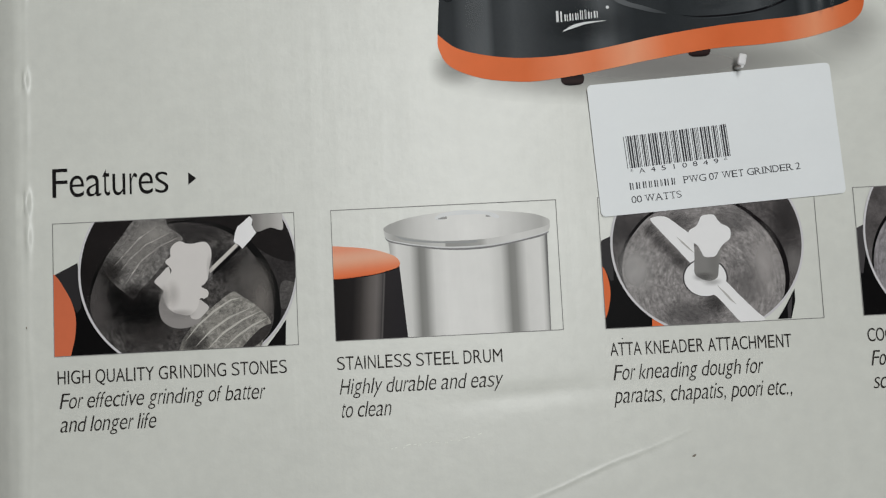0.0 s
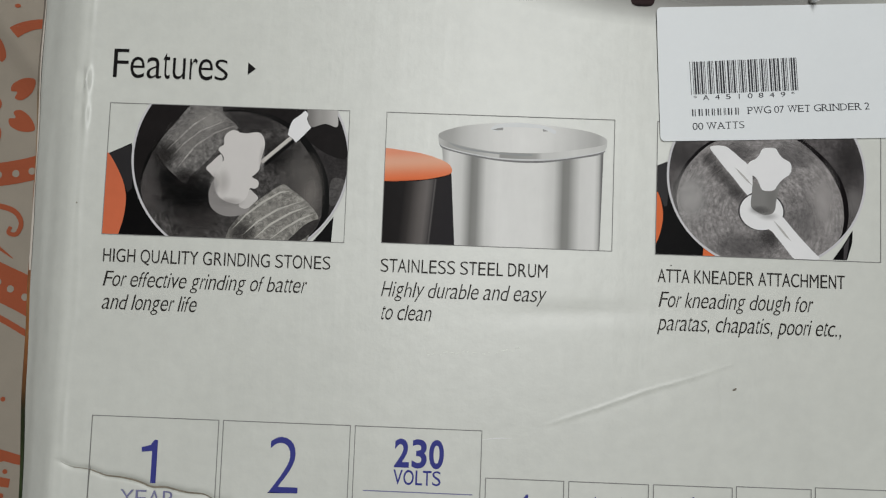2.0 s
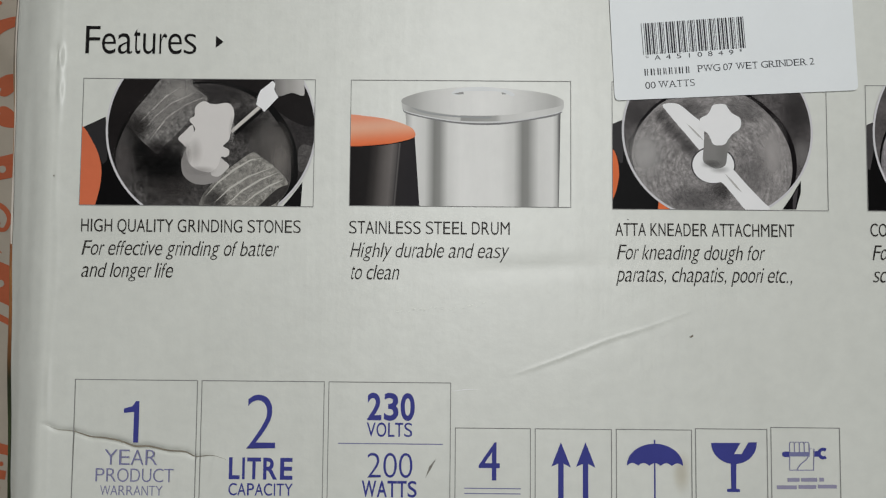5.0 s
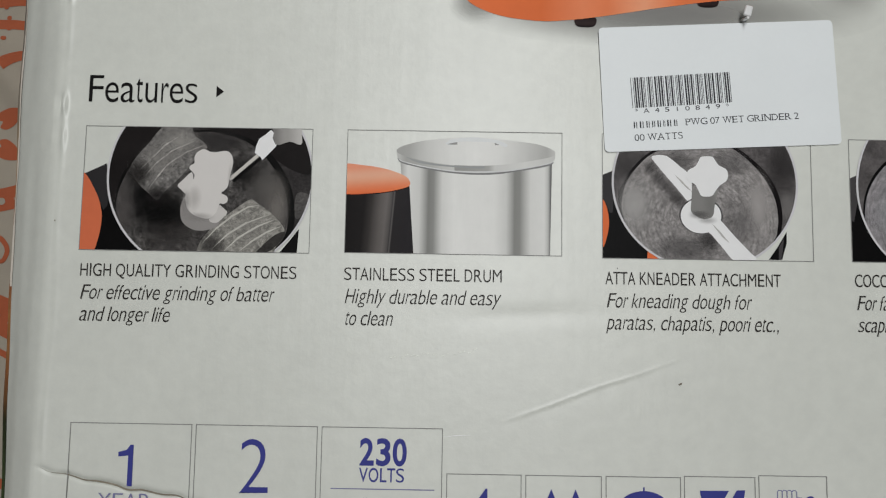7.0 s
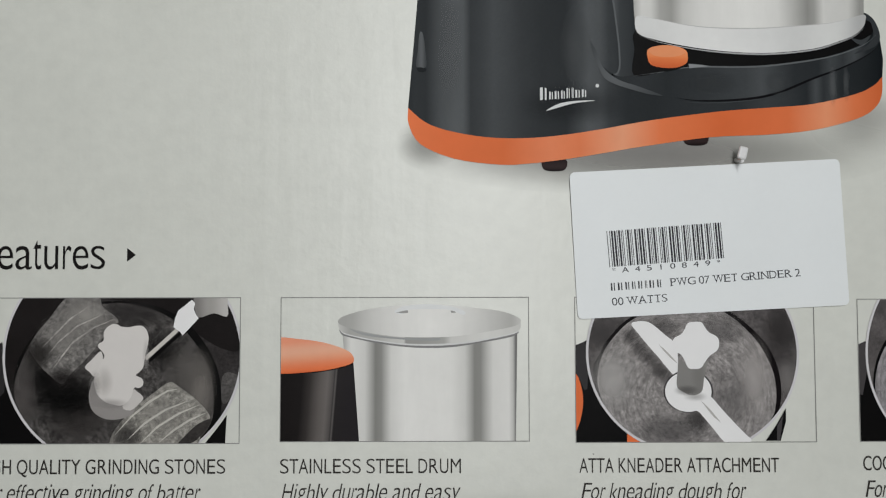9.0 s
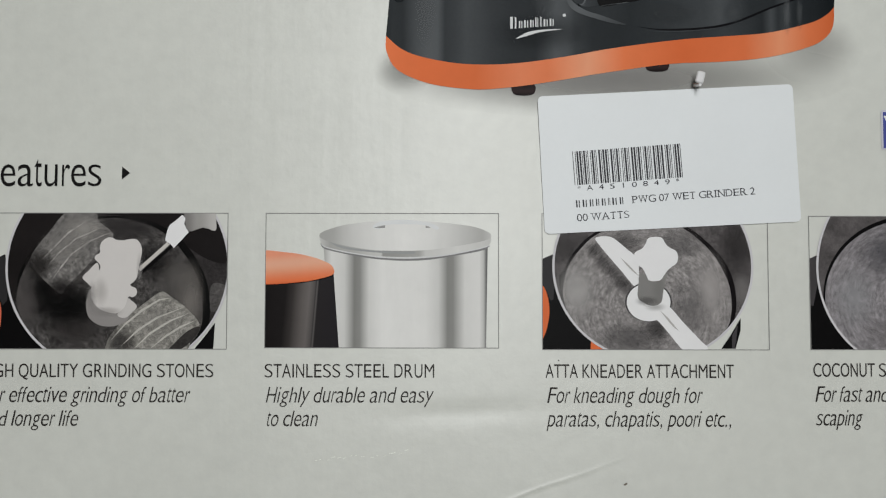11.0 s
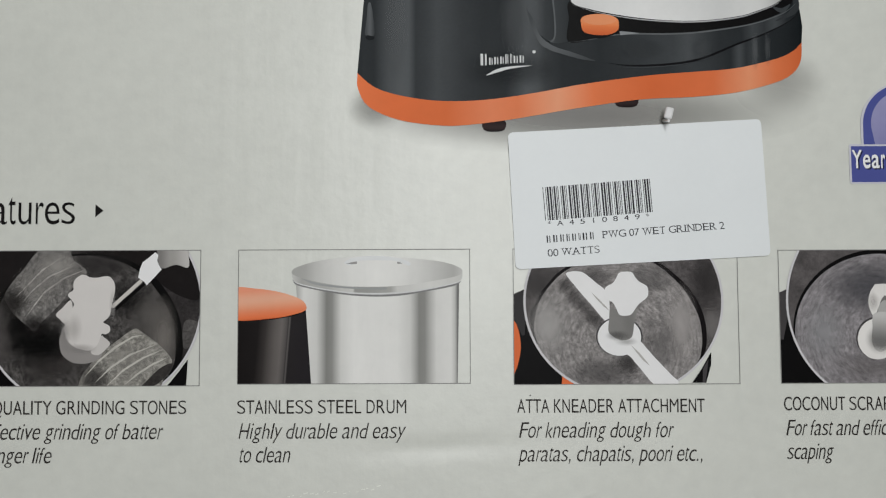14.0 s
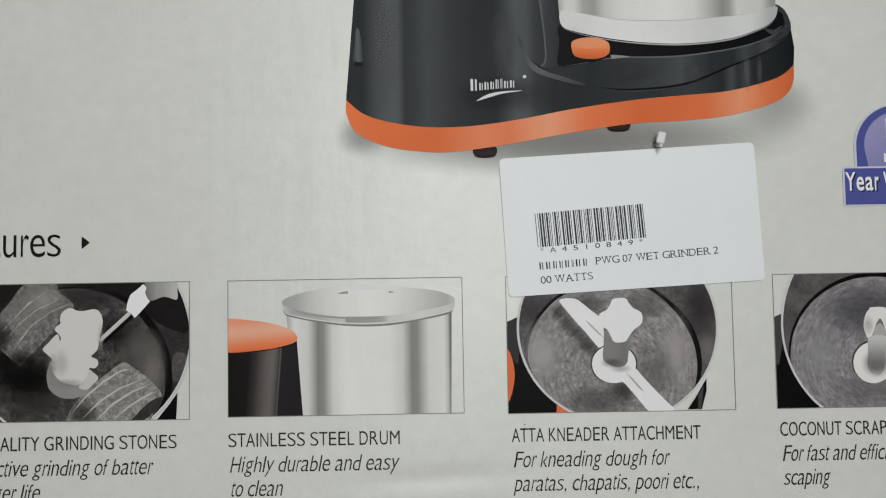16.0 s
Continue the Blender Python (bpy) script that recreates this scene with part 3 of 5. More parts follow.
# grinding stones
stripe_dim = printed("dim_stripe_print", ink(134, 131, 128), mottle=0.3, speckle=0.6)
p = Picture(-98.0, -13.1, -46.6, -98.0, 0, -13.1, 46.6, "printed photo of two grinding stones in a drum")
BOWL = (-50.7, 18.5, 37.9, 36.2)
p.put("housing", [(-97.6, 18.1), (-89.5, 14.2), (-88, 25.8), (-84.2, 35.2), (-79.1, 42), (-72.9, 47.9), (-93.3, 49.1), (-97.6, 48.3)], black)
p.put("housing_side", [(-97.6, 18.1), (-89.5, 14.5), (-88.4, 24), (-88.4, 30.1), (-89.9, 31.8), (-91.8, 27.5), (-94.7, 22.4)], printed("housing_side_print", ramp=([(-97.4, 18.1)][0], [(-88, 25.8)][0], None, [(0, ink(44, 43, 44)), (0.5, ink(72, 70, 70)), (1, ink(104, 102, 102))])))
p.put("orange_cover", spline([(-99.2, 17.7), (-97, 18.5), (-94.2, 22.8), (-91.8, 27.5), (-90.4, 32.7), (-90.4, 37.9), (-91.4, 43.5), (-93.3, 48.2), (-98.4, 49.1), (-99.7, 24.2)], True, 5), printed("orange_cover_print", ramp=([(-97.6, 32.8)][0], [(-90.2, 33.6)][0], None, [(0.0, ink(180, 92, 62)), (0.4, ink(198, 120, 92)), (0.8, ink(180, 92, 60)), (1.0, ink(146, 70, 46))])), "orange cover")
p.put("housing", [(-25.2, 48), (-20.3, 42), (-17.1, 37.6), (-17.6, 47.1)], black)
p.put("drum_wall", oval(*BOWL), printed("bowl_wall_print", ink(46, 44, 44), mottle=0.4, speckle=0.35, scale=160))
p.put("drum_wall_tone", inside(spline([(-83.7, 0.4), (-67.3, 0.2), (-78, 11.7), (-82, 17.9), (-84.7, 24), (-86.5, 30.1), (-88.4, 24), (-88.5, 16.2), (-86.8, 6.6)], True, 5), *BOWL), printed("deep_wall_print", ink(32, 30, 30), mottle=0.2, scale=90))
p.put("drum_wall_tone", inside(spline([(-57.8, 0.1), (-26.8, -0.4), (-18.2, 0.4), (-13.6, 9.9), (-13.4, 16.9), (-19.4, 16.1), (-26.4, 11.9), (-33.5, 5.9), (-43.9, 1.6)], True, 5), *BOWL), printed("deep_wall_print", ink(30, 28, 28), mottle=0.2, scale=90))
p.put("drum_wall_tone", inside(spline([(-18.7, 25.6), (-16.6, 23.9), (-13.1, 25.5), (-13.9, 29), (-17.2, 33.8), (-18.9, 32.5)], True, 5), *BOWL), printed("bright_wall_print", ink(74, 72, 71), mottle=0.35, speckle=0.35, scale=260))
p.put("floor_ring", inside(spline([(-78, 10.8), (-68, 3.3), (-52.6, 0.9), (-40.5, 2.5), (-30.8, 7.6), (-24.6, 14.4), (-20.5, 22.2), (-19, 29.9), (-19.2, 37.7), (-22.8, 43.7), (-29.5, 48.1), (-50.6, 51), (-67.7, 49.5), (-79.9, 42.9), (-85.1, 34.3), (-85.8, 27.5), (-83.3, 17.9)], True, 6), *BOWL), printed("floor_ring_print", ink(16, 14, 15), mottle=0.15))
floor_swirl = printed("bowl_floor_print", ink(66, 64, 63), mottle=0.6, speckle=0.55, scale=260, swirl=[(-52.7, 29.6)][0][:1] + (-32.0,))
p.put("drum_floor", inside(spline([(-77.9, 12.1), (-68, 4.1), (-52.5, 1.7), (-41.3, 3.8), (-33.4, 8), (-27.1, 15.3), (-23, 23.1), (-21.5, 30.8), (-21.7, 38.6), (-25.3, 44.6), (-33.7, 49), (-50.6, 51), (-67.7, 49.5), (-79.1, 42.9), (-84.2, 34.3), (-85.1, 27.4), (-82.4, 18.7)], True, 6), *BOWL), floor_swirl)
shade(p, *[(-67.6, 32.4)][0], 17, 11, ink(12, 12, 12), 0.97, bowl=BOWL)
shade(p, *[(-74.8, 25.6)][0], 9, 8, ink(14, 14, 14), 0.85, bowl=BOWL)
shade(p, *[(-49, 5.2)][0], 14, 6, ink(52, 50, 50), 0.7)
shade(p, *[(-38.2, 17.2)][0], 9, 8, ink(30, 29, 29), 0.75)
shade(p, *[(-25.8, 29.2)][0], 6, 15, ink(116, 112, 108), 0.75, bowl=BOWL)
shade(p, *[(-30.3, 23.2)][0], 8, 10, ink(100, 97, 94), 0.5, bowl=BOWL)
shade(p, *[(-82.2, 31.7)][0], 5, 12, ink(84, 80, 79), 0.6, bowl=BOWL)
shade(p, *[(-63.8, 40.9)][0], 14, 7, ink(56, 53, 52), 0.5, bowl=BOWL)
p.line("drum_rim", oval(BOWL[0], BOWL[1], 38.1, 36.4, 90, 270, 60), 0.8, rim_ink)
p.line("drum_rim", oval(BOWL[0], BOWL[1], 38.1, 36.4, -90, 90, 60), 0.8, rim_ink)
p.put("grinding_stone", spline([(-68.2, -0.7), (-59.1, -0.6), (-57.2, 3.1), (-52.3, 7.2), (-55.2, 10.1), (-58.5, 14.9), (-62.6, 19.8), (-67.1, 24.2), (-69.9, 27.7), (-73.5, 25.1), (-77.5, 21.3), (-80.5, 16.5), (-79.2, 12.6), (-74.7, 6.9)], True, 5), printed("stone_print", ink(100, 98, 96), mottle=0.5, speckle=0.5, scale=520), "ribbed grey grinding stone")
shade(p, *[(-62.7, 5.4)][0], 9, 6, ink(160, 157, 152), 0.5)
shade(p, *[(-69.3, 12.5)][0], 10, 9, ink(140, 137, 133), 0.45)
shade(p, *[(-77.7, 17.8)][0], 6.5, 7, ink(44, 42, 41), 0.9)
shade(p, *[(-70, 25.9)][0], 6, 5, ink(36, 34, 34), 0.85)
shade(p, *[(-55.7, 8.3)][0], 5, 4, ink(120, 117, 114), 0.5)
for a in ([(-62.8, 3.5), (-67.8, 6.8), (-72, 11.2), (-76.5, 15.9)], [(-53, 6.6), (-60, 9.5), (-66.7, 14.2), (-70.3, 19), (-73, 22.9)], [(-57.1, 5.3), (-65.2, 8.9), (-71, 13.8), (-74.2, 17.7)]):
    p.line("groove", a, 0.6, stripe_dim, True)
p.put("grinding_stone", spline([(-53.9, 44.6), (-51.1, 39.9), (-47, 35.5), (-41.2, 30.9), (-35.5, 27), (-32.3, 28.6), (-27.5, 32), (-23.2, 36.4), (-22.5, 39.3), (-25, 42), (-28.6, 48.1), (-52.4, 49.3)], True, 5), printed("stone_print", ink(122, 120, 115), mottle=0.5, speckle=0.5, scale=520), "ribbed grey grinding stone")
shade(p, *[(-49.2, 44.1)][0], 7, 6, ink(60, 58, 57), 0.8)
shade(p, *[(-35.8, 37.1)][0], 11, 8, ink(146, 143, 138), 0.4)
p.put("stone_face", spline([(-22.6, 38.8), (-22.4, 40.3), (-25, 43.8), (-27.8, 46.2), (-33.7, 48.2), (-30.5, 44.3), (-26.3, 40.4)], True, 5), stone_dark)
for a in ([(-52.6, 43.7), (-47.7, 38.1), (-41.9, 33.3), (-36.1, 29.8), (-32, 29.1)], [(-48.7, 45.4), (-43.4, 40.2), (-36.7, 35.8), (-28.1, 32.5)], [(-44.7, 46.6), (-39.1, 41.2), (-32.4, 37), (-25.7, 34.2)], [(-38.9, 46.4), (-33.9, 42.3), (-28.9, 39.1), (-23.5, 36.7)]):
    p.line("groove", a, 0.8, stripe, True)
p.line("rod_edge", [(-42.2, 20.4), (-32, 11.2)], 0.9, black)
p.line("rod", [(-43.3, 19.5), (-33.3, 10.4)], 1.3, printed("rod_print", ink(176, 173, 168)))
p.put("arm", spline([(-27.9, 1.4), (-27.2, -0.5), (-18.2, -0.7), (-17.1, 2.6), (-17.3, 6.1), (-21.5, 5), (-26.6, 6.3)], True, 3), printed("arm_print", ramp=([(-27.6, 1.4)][0], [(-17.3, 2.1)][0], None, [(0, ink(110, 108, 106)), (0.4, ink(140, 138, 135)), (1, ink(168, 166, 163))])))
p.put("clip", [(-28.7, 0.6), (-27.6, 1.7), (-28, 3.6), (-27.3, 5.3), (-26.4, 6.6), (-29, 9.5), (-31.5, 12.1), (-32.4, 10.9), (-34.5, 9.4), (-33.9, 6.3), (-33, 4.1), (-31, 2.6)], white_ink)
p.put("hub_base", spline([(-58.9, 26.2), (-60.7, 28.8), (-61.2, 31.6), (-60.2, 35.7), (-56.7, 38.4), (-52.4, 38.9), (-48.6, 37.8), (-46.5, 35.5), (-49.7, 30.4)], True, 5), printed("hub_base_print", ramp=([(-60.8, 32.3)][0], [(-47.8, 35.5)][0], None, [(0, ink(128, 125, 123)), (0.4, ink(160, 157, 154)), (1, ink(132, 129, 127))]), mottle=0.05))
p.put("arm_stub", spline([(-57.5, 17.1), (-60.4, 19.7), (-62.6, 22.1), (-61.1, 23.8), (-59.2, 25.2), (-56.9, 21.8)], True, 3), printed("arm_stub_print", ramp=([(-62.6, 22.1)][0], [(-56.9, 21)][0], None, [(0, ink(120, 118, 116)), (1, ink(186, 183, 180))])))
p.put("arm_stub", spline([(-47.2, 29.5), (-45.6, 30.1), (-43.7, 32), (-45.1, 33.9), (-47.8, 36), (-50.4, 34.7)], True, 3), printed("arm_stub_print", ramp=([(-49.7, 32.1)][0], [(-43.6, 32.9)][0], None, [(0, ink(176, 173, 170)), (1, ink(146, 143, 140))])))
p.put("hub", spline([(-56.8, 13.6), (-56.8, 11.4), (-56, 9.7), (-54, 8.4), (-52.3, 8.6), (-51.2, 9.2), (-48.8, 9.4), (-46.7, 9), (-44.5, 9), (-43.1, 10.3), (-42.4, 12.3), (-42.5, 14.7), (-43.3, 18.2), (-43.9, 22.1), (-45.2, 23.8), (-46.2, 24.8), (-44.1, 26), (-43.9, 27.9), (-45.3, 28.9), (-46.7, 28.8), (-47.9, 32.1), (-50.4, 34.3), (-53.4, 34.1), (-56.5, 32.9), (-58.8, 30.3), (-59.6, 27.1), (-59, 24), (-56.6, 19.2), (-57.1, 17.3), (-58.5, 15.8), (-58.2, 14.6)], True, 4), printed("hub_print", ramp=([(-48.8, 9.6)][0], [(-54.7, 33.9)][0], None, [(0.0, ink(186, 183, 180)), (0.3, ink(194, 191, 188)), (0.55, ink(184, 181, 178)), (0.75, ink(188, 185, 182)), (0.88, ink(166, 163, 160)), (1.0, ink(126, 123, 121))]), mottle=0.03), "white plastic hub")
shade(p, *[(-59.4, 28.4)][0], 2.2, 6, ink(140, 137, 135), 0.5)
shade(p, *[(-56.3, 27)][0], 3.4, 6, ink(164, 161, 158), 0.4)
shade(p, *[(-54.3, 33.9)][0], 7, 2.2, ink(140, 137, 135), 0.45)
shade(p, *[(-43.1, 18.6)][0], 1.4, 6, ink(168, 165, 163), 0.4)

# steel drum
p = Picture(0.0, 80.0, -46.1, 83, 52, 1080, 628, "printed photo of a lidded stainless steel drum")
ax, bx = p.at([(330, 0)])[0][0], p.at([(1034, 0)])[0][0]
p.put("drum_body", [(330, 190), (1034, 190), (1026, 628), (395, 628), (370, 628)], steel("drum_steel_print", ax, bx, [
    (0.0, 150), (0.05, 196), (0.13, 186), (0.19, 118), (0.225, 128), (0.28, 190), (0.36, 204), (0.62, 202), (0.70, 186), (0.755, 122), (0.79, 126), (0.86, 192), (0.95, 198), (0.975, 170), (0.99, 96), (1.0, 110)]), "brushed steel drum")
units, p.map = p.map, (0, 1, 0, -1, 0, 0)
p.put("lid_seam", spline([(18.8, 10.4), (20.1, 12.2), (25.5, 13.6), (30.9, 14.7), (38.6, 15.8), (47.1, 16.3), (55.6, 16), (64.1, 14.7), (74.2, 12.8), (77, 11.2)], False, 5), printed("rim_underside_print", ink(116, 116, 116)))
p.put("lid_seam", spline([(18.8, 10), (20.1, 11.6), (25.5, 13.1), (30.9, 14.1), (38.6, 15.2), (47.1, 15.6), (55.6, 15.3), (64.1, 14.2), (74.2, 12.1), (77.1, 10.9)], False, 5), printed("rim_light_print", ink(188, 189, 188)))
p.put("lid_edge", spline([(18.4, 7.7), (18.7, 9.7), (20.1, 11.3), (25.5, 12.7), (30.9, 13.7), (38.6, 14.7), (47.1, 15), (55.6, 14.7), (64.1, 13.7), (74.2, 11.7), (77.1, 10.3), (77.5, 8.2)], False, 5), steel("lid_edge_print", *(q[0] for q in [(18.5, 8.5), (77.4, 8.6)]), [(0, 176), (0.06, 150), (0.2, 158), (0.30, 176), (0.36, 180), (0.37, 136), (0.48, 142), (0.58, 150), (0.62, 184), (0.8, 192), (0.9, 186), (1, 176)]), "lid edge")
p.put("lid_edge", spline([(22, 9.9), (25.5, 11), (30.9, 12.1), (38.6, 12.9), (47.1, 13.2), (51, 13.1), (51, 13.8), (47.1, 13.9), (38.6, 13.5), (30.9, 12.8), (25.5, 11.8)], True, 4), printed("lid_shadow_print", ink(138, 140, 140)))
p.put("lid", spline([(18.4, 7.7), (19.9, 6.2), (25.4, 4.4), (30.8, 3.4), (38.6, 2.5), (47.1, 2.1), (55.6, 2.6), (64.1, 3.5), (71.1, 4.5), (76.1, 6.2), (77.5, 7.8), (75, 9.4), (64.1, 11.5), (55.6, 12.6), (47.1, 12.9), (38.6, 12.7), (30.9, 11.8), (25.5, 10.7), (20, 9.1)], True, 5), steel("lid_print", *(q[0] for q in [(18.5, 8.5), (77.4, 8.6)]), [(0, 150), (0.08, 154), (0.14, 172), (0.24, 190), (0.34, 200), (0.5, 206), (0.66, 200), (0.76, 188), (0.88, 170), (0.95, 158), (1, 174)]), "grey steel lid")
p.put("lid_handle", spline([(36.7, 4.8), (37.7, 3.6), (40.1, 2.8), (47.1, 2.2), (54.5, 2.9), (57.9, 3.8), (59.6, 4.9), (58.7, 5.6), (54.8, 4.1), (51, 3.8), (43.2, 3.8), (40.9, 4.2), (39, 5.3)], True, 5), printed("handle_print", ink(198, 200, 200)), "pale handle")
p.put("handle_slot", [(37.2, 4.9), (39.5, 4.3), (41, 4.1), (41, 5), (39, 5.1)], printed("slot_print", ink(138, 138, 136)))
p.put("handle_slot", [(54.8, 4.2), (56, 4.5), (56.7, 4.9), (55, 5)], printed("slot_print", ink(138, 138, 136)))
p.map = units
ax, bx = p.at([(83, 0)])[0][0], p.at([(398, 0)])[0][0]
p.put("motor_tower", [(83, 345), (375, 312), (399, 628), (83, 628)], printed("tower_print", ramp=((ax, 0), (bx, -2), None, [
    (0.0, ink(26, 24, 24)), (0.36, ink(30, 28, 28)), (0.46, ink(50, 47, 46)), (0.6, ink(86, 82, 80)), (0.68, ink(96, 92, 90)), (0.745, ink(76, 73, 72)), (0.765, ink(56, 54, 54)), (0.78, ink(84, 81, 80)), (0.80, ink(38, 36, 37)), (1.0, ink(36, 34, 36))]), mottle=0.06), "black motor tower")
p.line("tower_seam", [(83, 356), (230, 350), (320, 335), (374, 318)], 0.5, black)
p.put("orange_cap", spline([(60, 217), (160, 219), (260, 234), (345, 262), (374, 288), (372, 314), (320, 332), (230, 348), (60, 354), (40, 290)], True, 6), printed("orange_cap_print", ramp=(p.at([(200, 225)])[0], p.at([(210, 350)])[0], None, [
    (0.0, ink(206, 130, 102)), (0.3, ink(224, 164, 140)), (0.6, ink(216, 136, 104)), (0.85, ink(204, 106, 68)), (0.93, ink(210, 112, 72)), (1.0, ink(188, 84, 50))]), mottle=0.04), "orange cap")

# kneader
p = Picture(95.0, 172.5, -46.6, 95.0, 0, 172.5, 46.6, "printed photo of a dough kneader in a drum")
BOWL = (132.9, 18.1, 33.9, 32.1)
p.put("housing", [(95.2, 15.5), (99.4, 13.7), (99.6, 22), (102.4, 32.8), (111, 42.8), (118.1, 47.1), (94.9, 47.4)], black)
p.put("housing_side", [(95.2, 15.7), (99, 13.9), (99.2, 22), (98.8, 29.6), (97.8, 29.9), (96.3, 26.3), (95.1, 24.2)], printed("housing_side_print", ramp=([(95.2, 17)][0], [(99.2, 21.3)][0], None, [(0, ink(50, 49, 50)), (1, ink(88, 87, 87))])))
p.put("orange_cover", spline([(94.6, 24.2), (96, 26), (97.1, 29.9), (97.4, 34.2), (96.7, 38.5), (95.5, 42.1), (94, 43.1), (94.2, 24.9)], True, 5), orange)
p.put("orange_cover", [(111.6, 43.2), (113.8, 45.3), (116.6, 47.1), (111.3, 47.3)], orange)
p.put("housing", [(156.1, 46.2), (159.4, 41.5), (162.8, 35.8), (162.7, 40.1), (160.9, 46.2)], black)
p.put("housing_side", [(159.8, 41.5), (161.8, 38), (161.2, 43), (160.6, 46.2), (159.7, 46.2)], dark)
p.put("drum_wall", oval(*BOWL), printed("grey_wall_print", ink(78, 75, 75), mottle=0.4, speckle=0.4, scale=260))
shade(p, *[(161.6, 11.3)][0], 8, 14, ink(50, 48, 48), 0.7, bowl=BOWL)
shade(p, *[(163.4, 26.5)][0], 5, 8, ink(120, 117, 116), 0.6, bowl=BOWL)
shade(p, *[(103.4, 11.9)][0], 8, 8, ink(64, 62, 62), 0.6, bowl=BOWL)
p.put("floor_ring", inside(spline([(113.6, 6.2), (128.3, 0.4), (138.4, 1.1), (146.4, 5.5), (151, 9.1), (155.7, 13.8), (159.1, 19.3), (160.9, 25), (161.4, 30.8), (160.7, 35.8), (158.8, 40.1), (153.6, 45.1), (134.7, 51.5), (116.7, 50), (104.5, 38.5), (100.7, 24.2), (102.6, 18.8), (106.3, 12.7)], True, 6), *BOWL), printed("floor_ring_print", ink(22, 20, 21), mottle=0.15))
p.put("drum_floor", inside(spline([(114.3, 6.9), (128.2, 1.5), (138.4, 2.6), (144.9, 5.9), (149.6, 9.7), (154.1, 14.6), (157.2, 20), (159.1, 25), (159.8, 30.8), (159.4, 35.4), (158.1, 39), (152.9, 45.1), (134.7, 51.5), (116.7, 50), (106, 38.5), (102.3, 29.2), (102.4, 23.5), (103.9, 18.4), (107.4, 13)], True, 6), *BOWL), printed("brushed_bowl_print", ink(122, 119, 118), mottle=0.28, speckle=0.28, scale=300, swirl=(131.0, -32.5)))
shade(p, *[(106.8, 26.3)][0], 9, 13, ink(172, 170, 168), 0.6, bowl=BOWL)
shade(p, *[(123, 10.5)][0], 7, 6, ink(80, 78, 78), 0.6)
shade(p, *[(142.6, 10.6)][0], 9, 7, ink(92, 90, 90), 0.5)
shade(p, *[(152.5, 26.4)][0], 7, 16, ink(166, 162, 160), 0.6, bowl=BOWL)
shade(p, *[(145.1, 32.9)][0], 9, 11, ink(96, 94, 94), 0.4)
shade(p, *[(125.4, 42.9)][0], 16, 7, ink(84, 82, 82), 0.6, bowl=BOWL)
shade(p, *[(134.2, 39.3)][0], 6, 5, ink(60, 58, 58), 0.7)
p.line("drum_rim", oval(BOWL[0], BOWL[1], 34.1, 32.3, 90, 270, 60), 0.8, rim_ink)
p.line("drum_rim", oval(BOWL[0], BOWL[1], 34.1, 32.3, -90, 90, 60), 0.8, rim_ink)
for bu, bv in [(112.8, 12.7), (115.7, 16.3), (118.5, 19.5), (121.4, 22.8), (123.5, 24.9)]:
    shade(p, bu, bv, 3.6, 3.8, ink(58, 56, 56), 0.55)
p.put("blade", spline([(113.2, 8.8), (114.9, 7.9), (116.9, 7.8), (119, 8.2), (121.4, 9.9), (124.1, 12.2), (126.3, 14), (127.9, 17), (128.1, 21.5), (127.9, 24.2), (127.1, 25.5), (124.6, 22.9), (122.2, 19.9), (118.9, 16.1), (116.1, 12.7)], True, 4), white_ink, "white kneading blade")
p.line("blade_edge", [(121.9, 15.2), (124, 17.4), (126.1, 19.6), (128.1, 21.5)], 0.7, hub_shade, True)
p.put("hub_ring", oval(*[(131.3, 30.3)][0], 8.0, 6.8), dark)
p.put("hub_base", oval(*[(131.3, 30.4)][0], 7.5, 6.5), white_ink)
p.put("blade", spline([(135, 30.4), (138.3, 31.8), (141.5, 35.4), (145, 39.3), (149.3, 43.8), (151.4, 46.2), (147.7, 48.6), (143.1, 46.9), (138.5, 41.5), (134.9, 37.2), (132.9, 35.4)], True, 3), white_ink, "white kneading blade")
p.line("blade_edge", [(135.4, 33.4), (137.8, 36.1), (139.6, 38.3), (141.5, 40.2)], 0.8, hub_shade, True)
p.put("post", spline([(128.5, 20.6), (132.3, 21.5), (137.7, 20.7), (137.3, 22.5), (136.4, 26.4), (135.6, 30.4), (132.5, 31.6), (129.2, 30.3), (127.6, 28.5), (127.9, 24.2)], True, 4), printed("post_print", ramp=([(127.7, 25.7)][0], [(136.9, 26.4)][0], None, [(0, ink(118, 117, 115)), (0.3, ink(106, 105, 103)), (0.55, ink(112, 111, 109)), (0.8, ink(136, 135, 132)), (1.0, ink(112, 111, 109))])))
shade(p, *[(130.7, 30)][0], 4.6, 2.0, ink(90, 89, 88), 0.6)
shade(p, *[(133.6, 32)][0], 4.5, 1.8, ink(140, 139, 137), 0.45)
p.put("knob", spline([(131.4, 8.5), (133.6, 8), (135.9, 8.2), (137, 9.8), (138.3, 11.4), (140.9, 12.9), (141.5, 14.9), (140.9, 17.1), (138.5, 18.9), (136.8, 21), (135.5, 22.8), (133.3, 23.2), (131.4, 22.8), (130.3, 20.6), (129.1, 18.6), (126.7, 17.2), (126.3, 15.2), (126.9, 13.3), (129.2, 12), (130.4, 10.4)], True, 4), white_ink, "white lobed knob")

